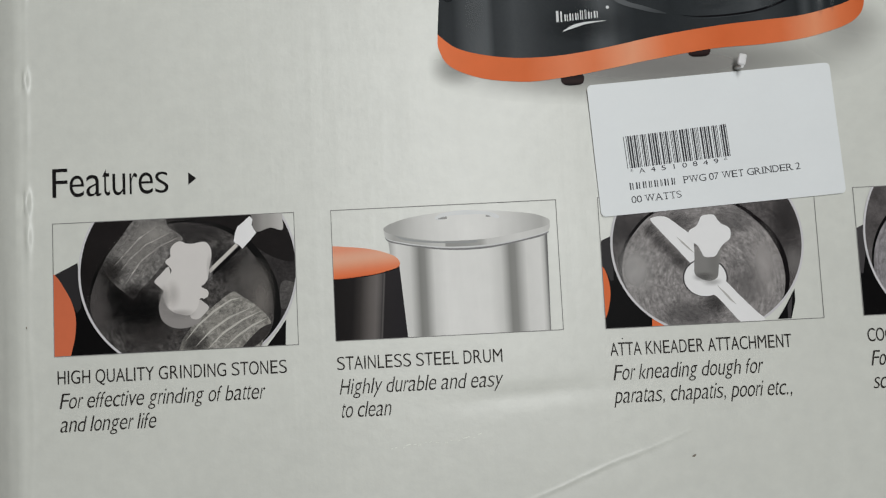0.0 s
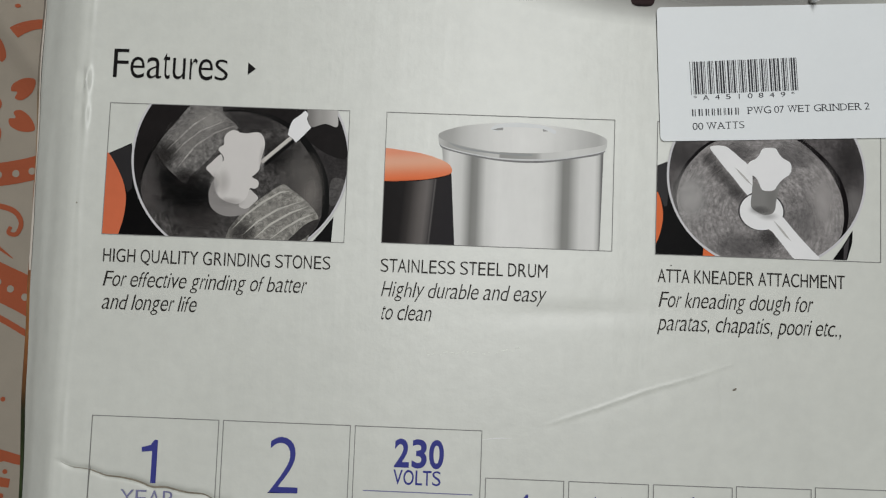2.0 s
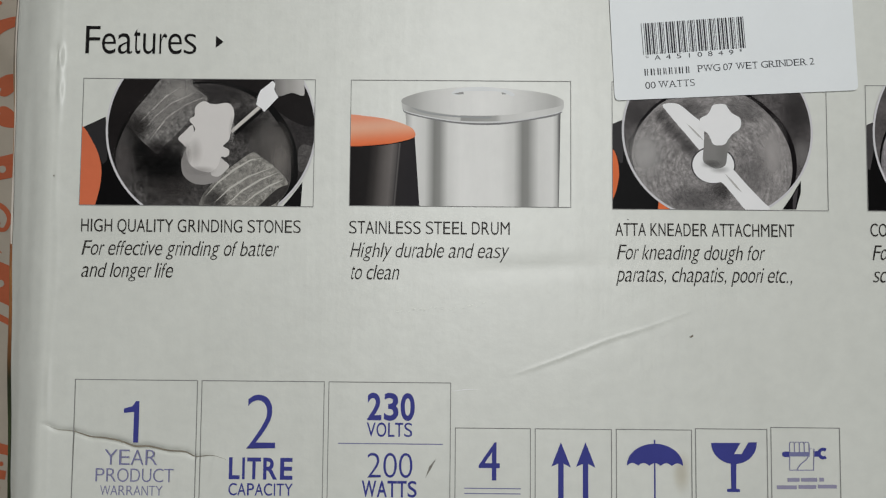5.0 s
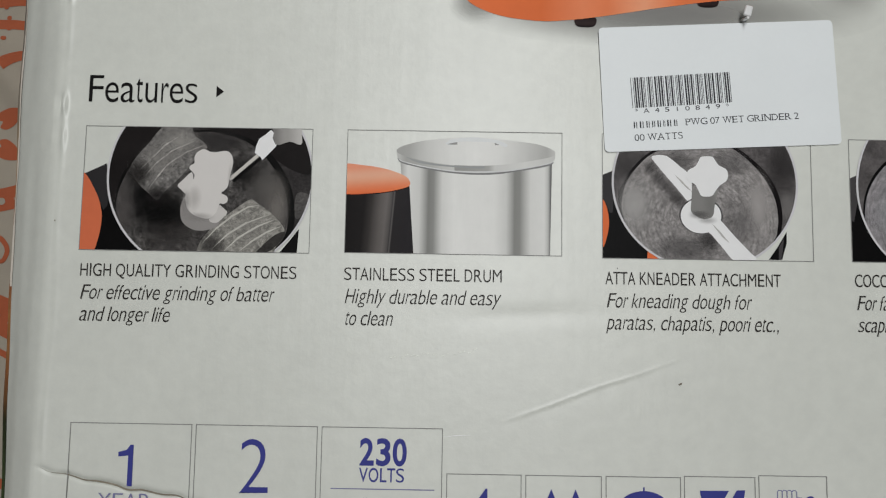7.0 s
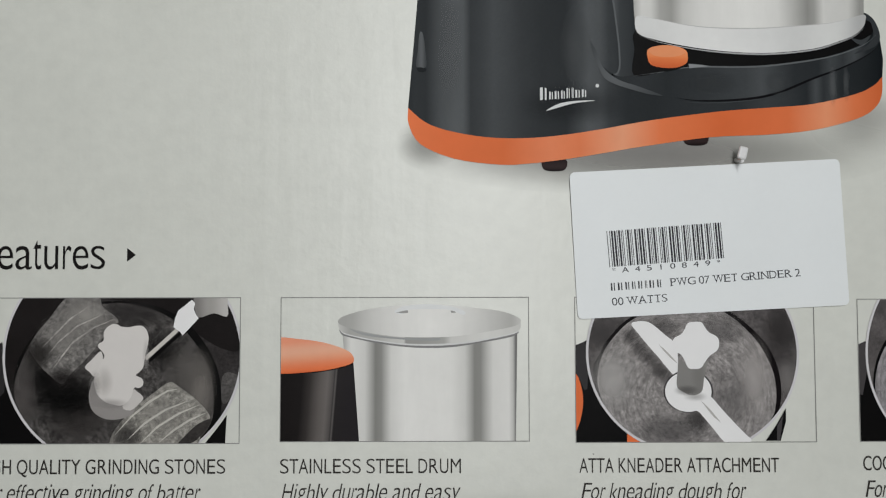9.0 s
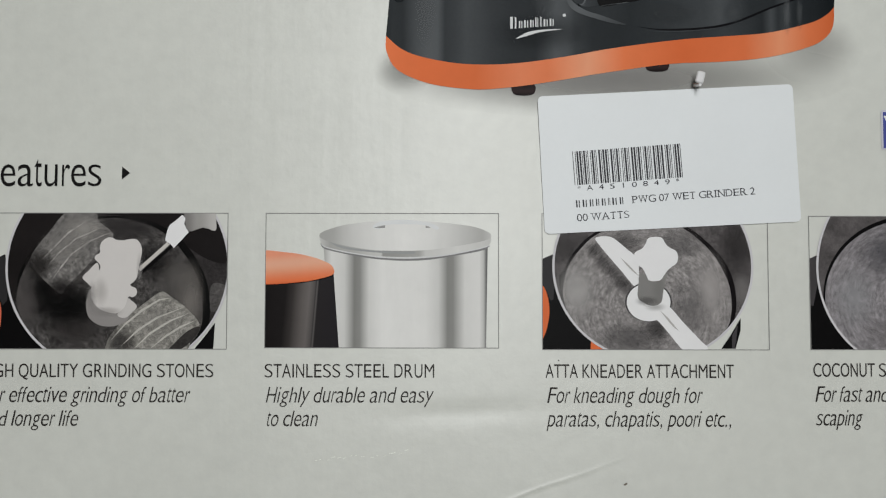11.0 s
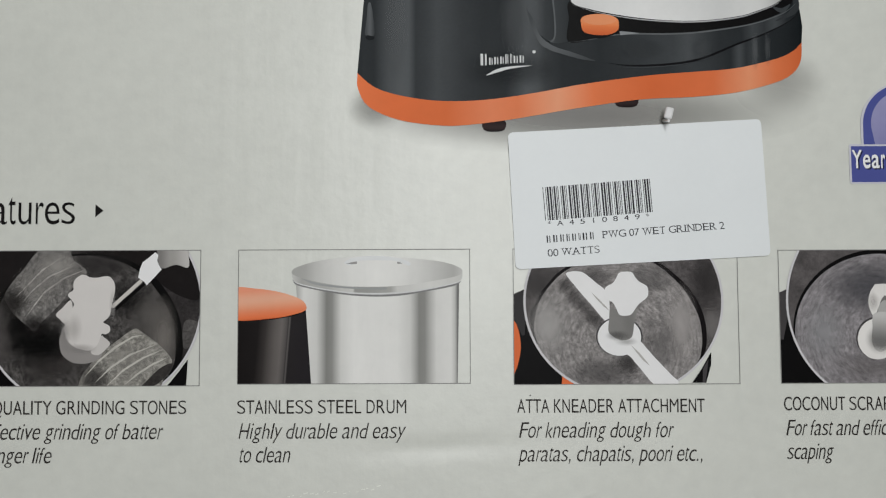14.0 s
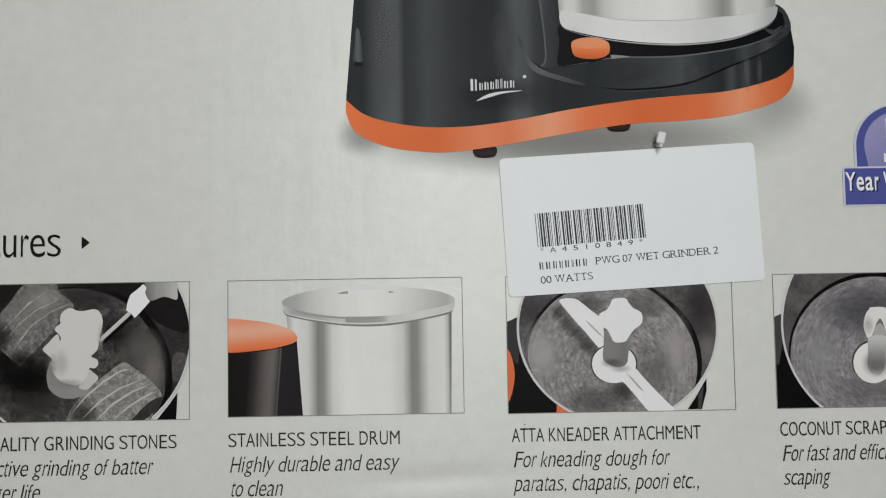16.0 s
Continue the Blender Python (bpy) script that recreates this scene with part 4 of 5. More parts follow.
# scraper
p = Picture(186.7, 266.7, -46.5, 48, 65, 1290, 755, "printed photo of a coconut scraper in a drum", (0.0436, 0.02), -0.8)
p.put("housing", [(48, 290), (95, 270), (300, 560), (340, 760), (48, 760)], black)
p.put("housing_side", [(48, 290), (95, 268), (104, 420), (85, 530), (48, 520)], dark)
p.put("orange_cover", [(48, 540), (58, 580), (58, 640), (48, 660)], orange)
p.put("drum_wall", oval(655, 310, 556, 554), printed("grey_wall_print", ink(77, 74, 74), mottle=0.35, speckle=0.2, scale=160))
p.put("floor_ring", inside(oval(610, 462, 474, 412), 655, 310, 553, 551), black)
p.put("drum_floor", inside(oval(598, 474, 452, 400), 655, 310, 553, 551), printed("brushed_bowl_print", ink(119, 116, 118), mottle=0.25, speckle=0.2, scale=260, swirl=p.at([(590, 500)])[0]))
shade(p, 560, 250, 320, 170, ink(74, 74, 78), 0.75)
shade(p, 300, 480, 160, 200, ink(150, 150, 152), 0.5, bowl=(655, 310, 553, 551))
shade(p, 850, 500, 180, 220, ink(96, 96, 100), 0.5)
shade(p, 560, 660, 260, 100, ink(108, 104, 104), 0.5, bowl=(655, 310, 553, 551))
p.line("drum_rim", oval(655, 310, 555, 553, 90, 270, 60), 0.75, rim_ink)
p.line("drum_rim", oval(655, 310, 555, 553, -90, 90, 60), 0.75, rim_ink)
p.put("hub_ring", oval(578, 512, 106, 108), dark)
p.put("hub_base", oval(586, 517, 106, 106), printed("scraper_hub_print", ink(202, 200, 197), mottle=0.04))
shade(p, 602, 520, 92, 82, ink(112, 111, 110), 0.9)
p.put("scraper_head", spline([(566, 240), (570, 234), (650, 234), (692, 280), (702, 325), (687, 365), (660, 402), (570, 402), (540, 355), (535, 315), (545, 270)], True, 4), printed("scraper_head_print", ink(198, 196, 193), mottle=0.05), "white scraper head")
shade(p, 560, 325, 40, 60, ink(160, 158, 156), 0.5)
shade(p, 680, 330, 36, 60, ink(160, 158, 156), 0.5)
p.put("scraper_gap", [(575, 392), (605, 310), (622, 289), (635, 305), (665, 389)], printed("gap_print", ink(104, 102, 100)))
p.put("scraper_tip", spline([(592, 345), (622, 315), (650, 350), (652, 400), (590, 400)], True, 4), printed("tip_print", ink(150, 149, 147)))
light, mid, deep = ink(178, 177, 175), ink(148, 147, 145), ink(112, 111, 110)
p.put("post", spline([(566, 385), (658, 385), (652, 460), (648, 545), (604, 585), (558, 545), (558, 460)], True, 5), printed("post_print", ramp=(p.at([(600, 395)])[0], p.at([(600, 580)])[0], None, [(0.0, light), (0.3, (*mid[:3], 0.9)), (0.65, (*deep[:3], 0.7)), (1.0, (*deep[:3], 0))]), mottle=0))

# ---- prints: the appliance ----
machine = part("appliance_print", area(bmesh.new(), oval(120, 47, 88, 15), 1), soft_spot("soft_ground_print", (120, 47), (88, 15), ink(116, 114, 112), 0.75), carton, "printed photo of a black and orange wet grinder")


def print_on(name, points, level, material, label="", parent=machine):
    return part(name, area(bmesh.new(), points, level), material, parent, label)


print_on("ground_tone", oval(47, 50, 11, 9), 2, soft_spot("soft_ground_print", (47, 50), (11, 9), ink(120, 118, 116), 0.5))
print_on("ground_tone", oval(190, 58, 18, 13), 3, soft_spot("soft_ground_print", (190, 58), (18, 13), ink(126, 124, 122), 0.4))
for fx, fy in ((85.2, 41.0), (131.6, 49.4)):
    print_on("foot", spline([(fx, fy + 4), (fx + 7.2, fy + 4), (fx + 7.2, fy + 0.7), (fx + 3.6, fy), (fx, fy + 0.7)], True, 3), 4, printed("foot_print", ramp=((0, fy + 4), (0, fy), None, [(0.0, ink(30, 22, 22)), (0.6, ink(44, 34, 34)), (1.0, ink(24, 19, 19))])))
skirt_top = spline([(41, 62), (46, 57.6), (52, 55), (61, 53), (70, 52), (81, 52), (92, 53), (105, 55), (118, 57.4), (132, 59.4), (146, 61), (160, 62), (174, 63.2), (188, 66.5), (194, 69.3), (197, 72.3)], False, 4)
skirt_low = spline([(41, 61), (41.2, 56.5), (45, 50), (56, 45.2), (71, 43.2), (81, 43.6), (92, 44.9), (105, 47), (118, 49.2), (140, 52.2), (158, 53), (174, 54.6), (188, 58.2), (194, 61.6), (196.6, 66), (197, 72.3)], False, 4)
print_on("skirt", skirt_top + skirt_low[::-1], 5, printed("orange_skirt_print", ramp=((41, 0), (197, 0), None, [
    (0.0, ink(211, 109, 67)), (0.08, ink(199, 101, 59)), (0.2, ink(195, 99, 57)), (0.3, ink(203, 119, 83)), (0.36, ink(201, 113, 75)), (0.45, ink(209, 141, 109)), (0.53, ink(201, 109, 69)),
    (0.66, ink(191, 95, 55)), (0.8, ink(193, 101, 63)), (0.88, ink(201, 131, 97)), (0.94, ink(193, 105, 67)), (1.0, ink(181, 89, 51))]), mottle=0.04), "orange skirt")
def tone(x, y, a, b, colour, strength, level, name="sheen"):
    print_on(name, oval(x, y, a, b, n=40), level, soft_spot("soft_sheen_print", (x, y), (a, b), colour, strength))


def cool(v):
    """The blue-black of the housing at that brightness."""
    return ink(v - 2, v + 1, v + 3)


def along_x(name, pairs, x0, x1, mottle=0.06, speckle=0.05):
    return printed(name, ramp=((x0, 0), (x1, 0), None, [((x - x0) / (x1 - x0), cool(v)) for x, v in pairs]), mottle=mottle, speckle=speckle)


body = [(52, 190), (44, 97)] + skirt_top + [(197.4, 78), (196.6, 84), (194, 89), (190.5, 93.5), (116, 93), (115, 97), (109, 190)]
print_on("body", body, 6, along_x("black_body_print", [(40, 34), (43, 44), (47, 42), (52, 70), (56, 80), (59, 76), (61.5, 48), (65, 54), (69, 64), (73, 60), (78, 50), (85, 42), (93, 40), (96, 56), (100, 76), (104, 72), (107, 54), (113, 40), (122, 38), (136, 46), (150, 46), (158, 56), (164, 52), (172, 40), (175, 66), (177.5, 46), (180, 58), (183, 40), (190, 36), (197, 26)], 40, 197), "black body")
tone(95, 63, 20, 8, cool(34), 0.45, 7, "body_tone")
print_on("tower_side", [(108.5, 190)] + [(108.1, 97.9), (109.2, 92.9), (110, 84.4), (110.3, 75.9), (109.5, 73.3), (108, 72.7), (111.1, 72.2), (115.4, 72.7), (116.5, 86.8), (115.6, 97.9)] + [(114.8, 190)], 9, printed("tower_side_print", ramp=((108.4, 0), (116, 0), None, [(0, cool(74)), (0.18, cool(66)), (0.3, cool(54)), (0.7, cool(50)), (1.0, cool(40))])))
part("tower_edge", ribbon(bmesh.new(), spline([(107.8, 103), (108.6, 97.9), (109.4, 91.2), (110.3, 82.7), (110.5, 75.9), (109.6, 73.3), (107.8, 72.9)], False, 6), 0.55, 10), printed("tower_edge_print", cool(84)), machine)
print_on("shelf", spline([(105.4, 75.2), (109.5, 72.5), (115.3, 72.5), (124.4, 73.8), (131.1, 75.2), (139.4, 75.7), (148.6, 75.7), (157.7, 75.9), (166.9, 77), (176.1, 78.2), (183.6, 80.2), (191.2, 83.3), (195.3, 86.1), (195.7, 82.8), (192, 79.4), (183.5, 75.2), (174.3, 71.8), (165, 67.9), (157.5, 65.7), (148.4, 64.6), (138.8, 64.3), (129.3, 65.1), (121.4, 66.6), (116.1, 68.5), (109.4, 70.7), (106.2, 73.1)], True, 4), 10, along_x("shelf_print", [(108, 44), (118, 46), (126, 40), (136, 48), (146, 56), (152, 60), (157, 70), (162, 58), (168, 44), (176, 42), (180, 62), (184, 50), (188, 66), (192, 40), (195, 34)], 108, 195))
print_on("recess", spline([(116, 87.8), (115.4, 81.1), (115.1, 72.7), (124.4, 73.8), (131.1, 75.3), (139.4, 75.7), (148.6, 75.7), (157.7, 75.9), (166.9, 77), (176.1, 78.3), (183.7, 80.4), (190.4, 83.1), (193.7, 86.1), (194.1, 89.1), (191.9, 91.6), (170.6, 92.9), (128.9, 92.9)], True, 4), 12, printed("recess_print", ink(18, 18, 20), mottle=0.2))
print_on("recess_rim", spline([(191.5, 93.6), (194.4, 91.6), (196.2, 87.8), (196.4, 84.5), (194.1, 81.9), (187.8, 79.8), (192.5, 82.9), (194.3, 86.1), (193.9, 89.1), (191.9, 91.4)], True, 4), 13, printed("recess_rim_print", cool(50), mottle=0.1))
print_on("recess_glint", spline([(192.4, 90.9), (193.9, 89.7), (193.7, 86.3), (192, 88.5)], True, 3), 14, black)
print_on("recess_glint", spline([(187.1, 85.1), (190.4, 84.5), (193.5, 86.1), (191.1, 82.9), (188.7, 83.4)], True, 3), 14, printed("recess_glint_print", cool(58)))
steel_x = [(0, 150), (0.04, 190), (0.08, 186), (0.12, 150), (0.17, 138), (0.22, 176), (0.3, 196), (0.5, 202), (0.64, 192), (0.73, 150), (0.77, 128), (0.80, 140), (0.84, 186), (0.95, 178), (1, 132)]
print_on("drum", [(115, 190)] + spline([(115.2, 101.3), (116.3, 88.6), (122.9, 86.1), (131.2, 84), (139.5, 82.8), (148.7, 81.9), (157.8, 81.7), (167, 82.1), (176.2, 83.4), (182.9, 85.5), (188, 87.4), (191, 90.4), (191.5, 99.7)], False, 4) + [(190, 190)], 15, steel("machine_drum_print", 115, 190, steel_x), "steel drum")
print_on("drum_foot", spline([(116.3, 92.4), (123, 91.4), (131.3, 89.7), (139.2, 88.7), (148.8, 88.3), (158, 88.4), (167.2, 89), (176.4, 89.7), (182.2, 90.5), (191.2, 92.9), (191.8, 90.8), (191, 88.7), (188.1, 86.1), (182.9, 84), (176.2, 81.9), (167, 80.6), (157.8, 80.1), (148.7, 80.4), (139.5, 81.3), (131.2, 82.6), (122.9, 84.4), (116.5, 86.8)], True, 4), 16, printed("drum_foot_print", ramp=((116, 0), (190, 0), None, [(0, ink(186, 187, 186)), (0.3, ink(206, 207, 205)), (0.6, ink(190, 191, 190)), (0.75, ink(180, 181, 180)), (0.9, ink(198, 199, 197)), (1.0, ink(146, 147, 147))]), mottle=0.05))
part("drum_line", ribbon(bmesh.new(), spline([(116.7, 86.1), (122.9, 83.9), (131.2, 82.1), (139.5, 80.8), (148.6, 80), (157.8, 79.7), (167, 80.2), (176.2, 81.5), (182.9, 83.6), (188.1, 85.7), (191.4, 88.5)], False, 5), 0.5, 17, taper=True), printed("drum_line_print", ink(150, 151, 152)), machine)
part("drum_line", ribbon(bmesh.new(), spline([(116.4, 92.4), (123, 91.4), (131.3, 89.7), (139.2, 88.7), (148.8, 88.3), (158, 88.4), (167.2, 89), (176.4, 89.7), (182.2, 90.5), (191, 92.7)], False, 5), 0.35, 17, taper=True), printed("drum_line_print", ink(168, 168, 167)), machine)
print_on("fillet_sheen", spline([(100.8, 84.1), (103, 80.5), (104.5, 76.2), (107, 73.2), (111, 70.8), (115.4, 69.4), (119.8, 67.8), (124.5, 65.9), (119.7, 66.5), (114.2, 68), (109, 69.7), (105.4, 71.8), (103.6, 75.2), (101.9, 79.3)], True, 4), 18, printed("fillet_sheen_print", ramp=([(101.5, 81.7)][0], [(123.7, 66.2)][0], None, [(0, cool(56)), (0.3, cool(90)), (0.6, cool(84)), (1, cool(50))])))
part("ledge_line", ribbon(bmesh.new(), spline([(115.3, 72.5), (124.4, 73.8), (131.1, 75.1), (139.4, 75.5), (148.6, 75.4), (157.7, 75.7), (166.9, 76.7), (176.1, 78.1), (183.6, 79.9), (191.2, 82.9), (195.1, 86)], False, 6), 0.6, 19, taper=True), printed("ledge_line_print", cool(88)), machine)
print_on("ledge_glint", [(133.1, 76.5), (136.9, 76.2), (140.3, 75.7), (136.9, 75.4), (133.4, 75)], 20, printed("ledge_glint_print", cool(124)))
part("groove", ribbon(bmesh.new(), spline([(128.5, 65.3), (133.4, 64.5), (138.8, 64.2), (148.4, 64.5), (157.5, 65.6), (165, 67.8), (174.3, 71.7), (183.5, 75.1), (192, 79.3), (196.1, 82.6)], False, 6), 0.8, 20, taper=True), printed("groove_print", ink(20, 20, 22)), machine)
part("groove_sheen", ribbon(bmesh.new(), spline([(130.9, 63.9), (138.8, 63.5), (148.3, 63.9), (157.5, 65), (165, 67)], False, 6), 0.35, 21, taper=True), printed("groove_sheen_print", cool(60)), machine)
for sx, sy, sa, sb, sv in [(161.8, 70)][0] + (4.2, 4.6, 74), [(180.5, 69.7)][0] + (1.6, 8, 92), [(184.9, 70.2)][0] + (1.4, 7, 80), [(141, 70.2)][0] + (9, 4.5, 60):
    tone(sx, sy, sa, sb, cool(sv), 0.6, 22)
tone(*[(95.9, 81.7)][0], 6, 16, cool(80), 0.5, 22)
tone(*[(54.8, 77.6)][0], 4.5, 26, cool(92), 0.45, 22)
print_on("switch_shade", spline([(119.9, 76.9), (124.4, 73.9), (131.1, 75.2), (133.5, 77.3), (128.6, 77.7)], True, 4), 23, black)
print_on("switch", spline([(119.6, 79), (119.7, 81.1), (121.6, 82.2), (125.6, 82.7), (129.7, 82.2), (132.4, 80.9), (132.9, 79), (132.6, 77), (130.7, 75.7), (127.8, 75.1), (123.6, 75.3), (120.5, 76.4)], True, 5), 24, printed("switch_print", ramp=([(126.2, 82.6)][0], [(125.9, 75.2)][0], None, [(0, ink(206, 132, 92)), (0.45, ink(212, 126, 80)), (0.6, ink(204, 112, 66)), (1, ink(180, 84, 48))])), "orange switch")
print_on("switch_top", spline([(120, 80.7), (121.9, 82), (125.7, 82.4), (129.7, 81.9), (132.2, 80.6), (130.2, 79.2), (126, 78.7), (122.2, 79.2)], True, 5), 25, printed("switch_top_print", ink(208, 134, 94)))
print_on("vent", spline([(44.7, 86.5), (45.8, 86.5), (46.7, 80.5), (46.9, 75.5), (44.8, 75.4), (43.6, 75.9), (44.2, 80.9)], True, 4), 24, printed("vent_print", ramp=([(43.7, 80.1)][0], [(46.9, 80.1)][0], None, [(0, cool(64)), (0.5, cool(84)), (1, cool(58))])))
print_on("vent_lip", spline([(43.9, 75), (46.7, 75), (46.9, 74.2), (45.8, 73.7), (44.5, 73.9)], True, 3), 25, printed("vent_lip_print", cool(26)))
print_on("cap", spline([(50, 192), (55, 201), (80, 206), (105, 201), (110, 190), (80, 185)], True, 5), 26, orange, "orange cap")
print_on("lid", oval(152.5, 190, 40, 9), 27, steel("lid_print", 112, 193, [(0, 140), (0.3, 172), (0.5, 190), (0.7, 178), (1, 136)]), "steel lid")
silver = printed("silver_print", ink(190, 192, 192), mottle=0.03)
for k, (w, h) in enumerate(((2.7, 4.2), (1.5, 2.6), (1.8, 2.7), (1.5, 2.7), (1.3, 3.4), (0.8, 3.5), (1.8, 2.6), (1.8, 2.6))):
    x = 84.2 + (0, 3.0, 4.8, 6.9, 8.7, 10.4, 11.6, 13.7)[k]
    y = 64.4 + 0.07 * (x - 84)
    for a, b in ((0, 0.34), (0.58, 0.8)):
        print_on("badge_bar", [(x + w * a, y), (x + w * b, y + 0.06), (x + w * b, y + h * (1 if a == 0 else 0.92)), (x + w * a, y + h)], 28, silver)
print_on("swoosh", spline([(86.2, 60.9), (90, 63.1), (95, 64.1), (102.2, 64.3), (95, 63.3), (90, 61.9)], True, 5), 29, silver)
print_on("badge_bar", oval(103, 69.2, 0.6, 0.6, n=12), 28, silver)

# ---- prints: headings and captions ----
words("heading", "Features", -97.8, -57.0, 9.2, 10.3, text_black, carton, 2, weight=-0.006)
part("arrow", area(bmesh.new(), [(-49.9, 16.1), (-49.9, 11.7), (-47.1, 13.9)], 2), text_black, carton)
for x0, rows in ((-97.0, (("HIGH QUALITY GRINDING STONES", -17.4, 0), ("For effective grinding of batter", -24.8, 1), ("and longer life", -62.6, 1))),
                 (0.1, (("STAINLESS STEEL DRUM", 58.0, 0), ("Highly durable and easy", 58.2, 1), ("to clean", 18.9, 1))),
                 (96.0, (("ATTA KNEADER ATTACHMENT", 160.2, 0), ("For kneading dough for", 149.9, 1), ("paratas, chapatis, poori etc.,", 160.0, 1))),
                 (187.4, (("COCONUT SCRAPER ATTACHMENT", 259.6, 0), ("For fast and efficient coconut", 248.5, 1), ("scaping", 204.2, 1)))):
    for k, (text, x1, slanted) in enumerate(rows):
        words("caption", text, x0 + 0.5 * slanted, x1, (-56.2, -64.7, -72.7)[k] + (0.5 if x0 > 180 else 0), 4.6 if not slanted else 5.3, text_grey, carton, 2, shear=0.2 * slanted, weight=-0.008 if slanted else -0.003)

# ---- prints: rating boxes and handling symbols ----
for x0, x1 in ((-97.0, -53.2), (-51.6, -7.9), (-6.2, 37.2)):
    part("rating_box", box_line(bmesh.new(), x0, -154, x1, -109.3, 0.3, 2), grey_line, carton)
for x0, x1, y in ((39.0, 65.6, -125.1), (67.3, 94.3, -125.1), (96.0, 122.6, -125.0), (124.0, 149.2, -124.5), (150.6, 174.8, -123.8)):
    part("symbol_box", box_line(bmesh.new(), x0, -154, x1, y, 0.3, 2), grey_line, carton)
for text, x0, x1, base, cap, m, w in (("2", -35.2, -25.0, -133.2, 18.9, blue, -0.012), ("YEAR", -85.6, -66.8, -139.3, 5.4, blue_pale, -0.012),
                                      ("PRODUCT", -88.6, -60.8, -145.2, 4.7, blue_pale, -0.012), ("WARRANTY", -86.8, -64.6, -149.9, 3.4, blue_pale, -0.012), ("LITRE", -41.2, -18.6, -143.6, 7.4, blue, 0.022),
                                      ("CAPACITY", -41.2, -18.4, -149.4, 4.2, blue, 0.006), ("230", 7.6, 24.5, -122.4, 9.3, blue, 0.024), ("VOLTS", 7.5, 23.7, -128.4, 4.9, blue, 0.006),
                                      ("200", 7.9, 23.9, -142.8, 8.6, blue, -0.012), ("WATTS", 6.0, 25.5, -149.4, 5.6, blue, 0.016), ("4", 47.3, 54.8, -143.3, 13.1, blue, 0.0)):
    words("rating_text", text, x0, x1, base, cap, m, carton, 3, weight=w)
part("rating_text", area(bmesh.new(), [(-75.6, -131.4), (-73.8, -131.4), (-73.8, -116.8), (-75.0, -116.8), (-76.2, -118.6), (-79.2, -119.4), (-79.2, -121.0), (-75.6, -120.6)], 3), blue, carton)
part("rule", ribbon(bmesh.new(), [(-2.6, -130.9), (34.6, -130.9)], 0.35, 3), blue_pale, carton)
part("rule", ribbon(bmesh.new(), [(42.3, -146.1), (62.2, -146.1)], 0.35, 3), blue_pale, carton)
part("rule", ribbon(bmesh.new(), [(42.3, -147.9), (62.2, -147.9)], 0.35, 3), blue_pale, carton)
for x in (76.4, 85.1):
    part("up_arrow", area(bmesh.new(), [(x, -129.7), (x + 3.5, -138.5), (x + 0.95, -137.2), (x + 0.95, -151), (x - 0.95, -151), (x - 0.95, -137.2), (x - 3.3, -138.2)], 3), blue, carton)
bm = bmesh.new()
dome = oval(109.6, -137.6, 9.9, 7.7, 0, 180, 40)
scallop = [(99.7 + 19.8 * (k + i / 6) / 5, -137.6 + 0.95 * math.sin(math.pi * i / 6)) for k in range(5) for i in range(6)]
area(bm, dome + scallop, 3)
ribbon(bm, [(109.5, -128.6), (109.5, -150)], 0.5, 4)
ribbon(bm, oval(108.0, -150, 1.5, 1.5, 180, 360, 10), 0.5, 5)
part("umbrella_symbol", bm, blue, carton)
bm = bmesh.new()
area(bm, [(129.6, -129.4), (139.8, -129.3), (137.5, -133.2), (140.2, -133.2)] + oval(137.5, -129.4, 8.0, 7.3, 300, 180, 24)[::1], 3)
area(bm, [(140.2, -133.2), (142.6, -129.1), (145.6, -129.0)] + oval(137.5, -129.4, 8.0, 7.3, 358, 290, 12), 5)
area(bm, [(136.3, -136), (138.3, -136), (138.1, -145.2), (139.4, -145.4), (139.4, -146.4), (134.9, -146.4), (134.9, -145.4), (136.4, -145.2)], 4)
part("glass_symbol", bm, blue, carton)
bm = bmesh.new()
ribbon(bm, [(155.4, -133.1), (157.1, -133.1)], 1.9, 3)
area(bm, oval(*[(155.4, -133.1)][0], 1.0, 0.95, n=16), 4)
ribbon(bm, [(165.5, -132.9), (167.6, -132.8)], 1.9, 3)
ribbon(bm, oval(*[(168.9, -132.7)][0], 1.45, 1.5, 50, 310, 14), 1.1, 5)
part("spanner_symbol", bm, blue, carton)
part("spanner_shaft", ribbon(bmesh.new(), [(157.1, -133.1), (163.9, -133)], 1.5, 3), printed("mid_blue_ink", ink(104, 106, 140)), carton)
# the fist gripping the spanner, simplified to plain finger and palm outlines
bm = bmesh.new()
for k in range(4):
    (cx, cy), (ex, ey) = [(157.1, -133.9), (158.9, -128.8)]
    ribbon(bm, [(cx + 1.72 * k, cy), (cx + 1.72 * k, ey - 0.5), (cx + 1.72 * k + 0.4, ey), (cx + 1.72 * k + 1.3, ey), (cx + 1.72 * k + 1.7, ey - 0.5), (cx + 1.72 * k + 1.7, cy)], 0.3, 4 + k % 2)
ribbon(bm, [(157.1, -133.9), (157, -138.6), (165.4, -138.5), (165.7, -131.2), (164.1, -131), (164, -133.1)], 0.35, 6)
ribbon(bm, spline([(159.6, -138.4), (160.8, -136.6), (162.9, -134.9), (163.9, -133.1)], False, 4), 0.35, 7)
part("fist_symbol", bm, blue_pale, carton)
for x0, x1, y in ((156.2, 160.4, -142.0), (161.0, 166.6, -141.9), (167.4, 169.0, -141.8), (152.4, 159.4, -144.6), (160.0, 166.2, -144.4), (166.8, 173.4, -144.2)):
    part("small_print", ribbon(bmesh.new(), [(x0, y), (x1, y + 0.05)], 1.3, 3), printed("faint_blue_ink", ink(128, 126, 146)), carton)

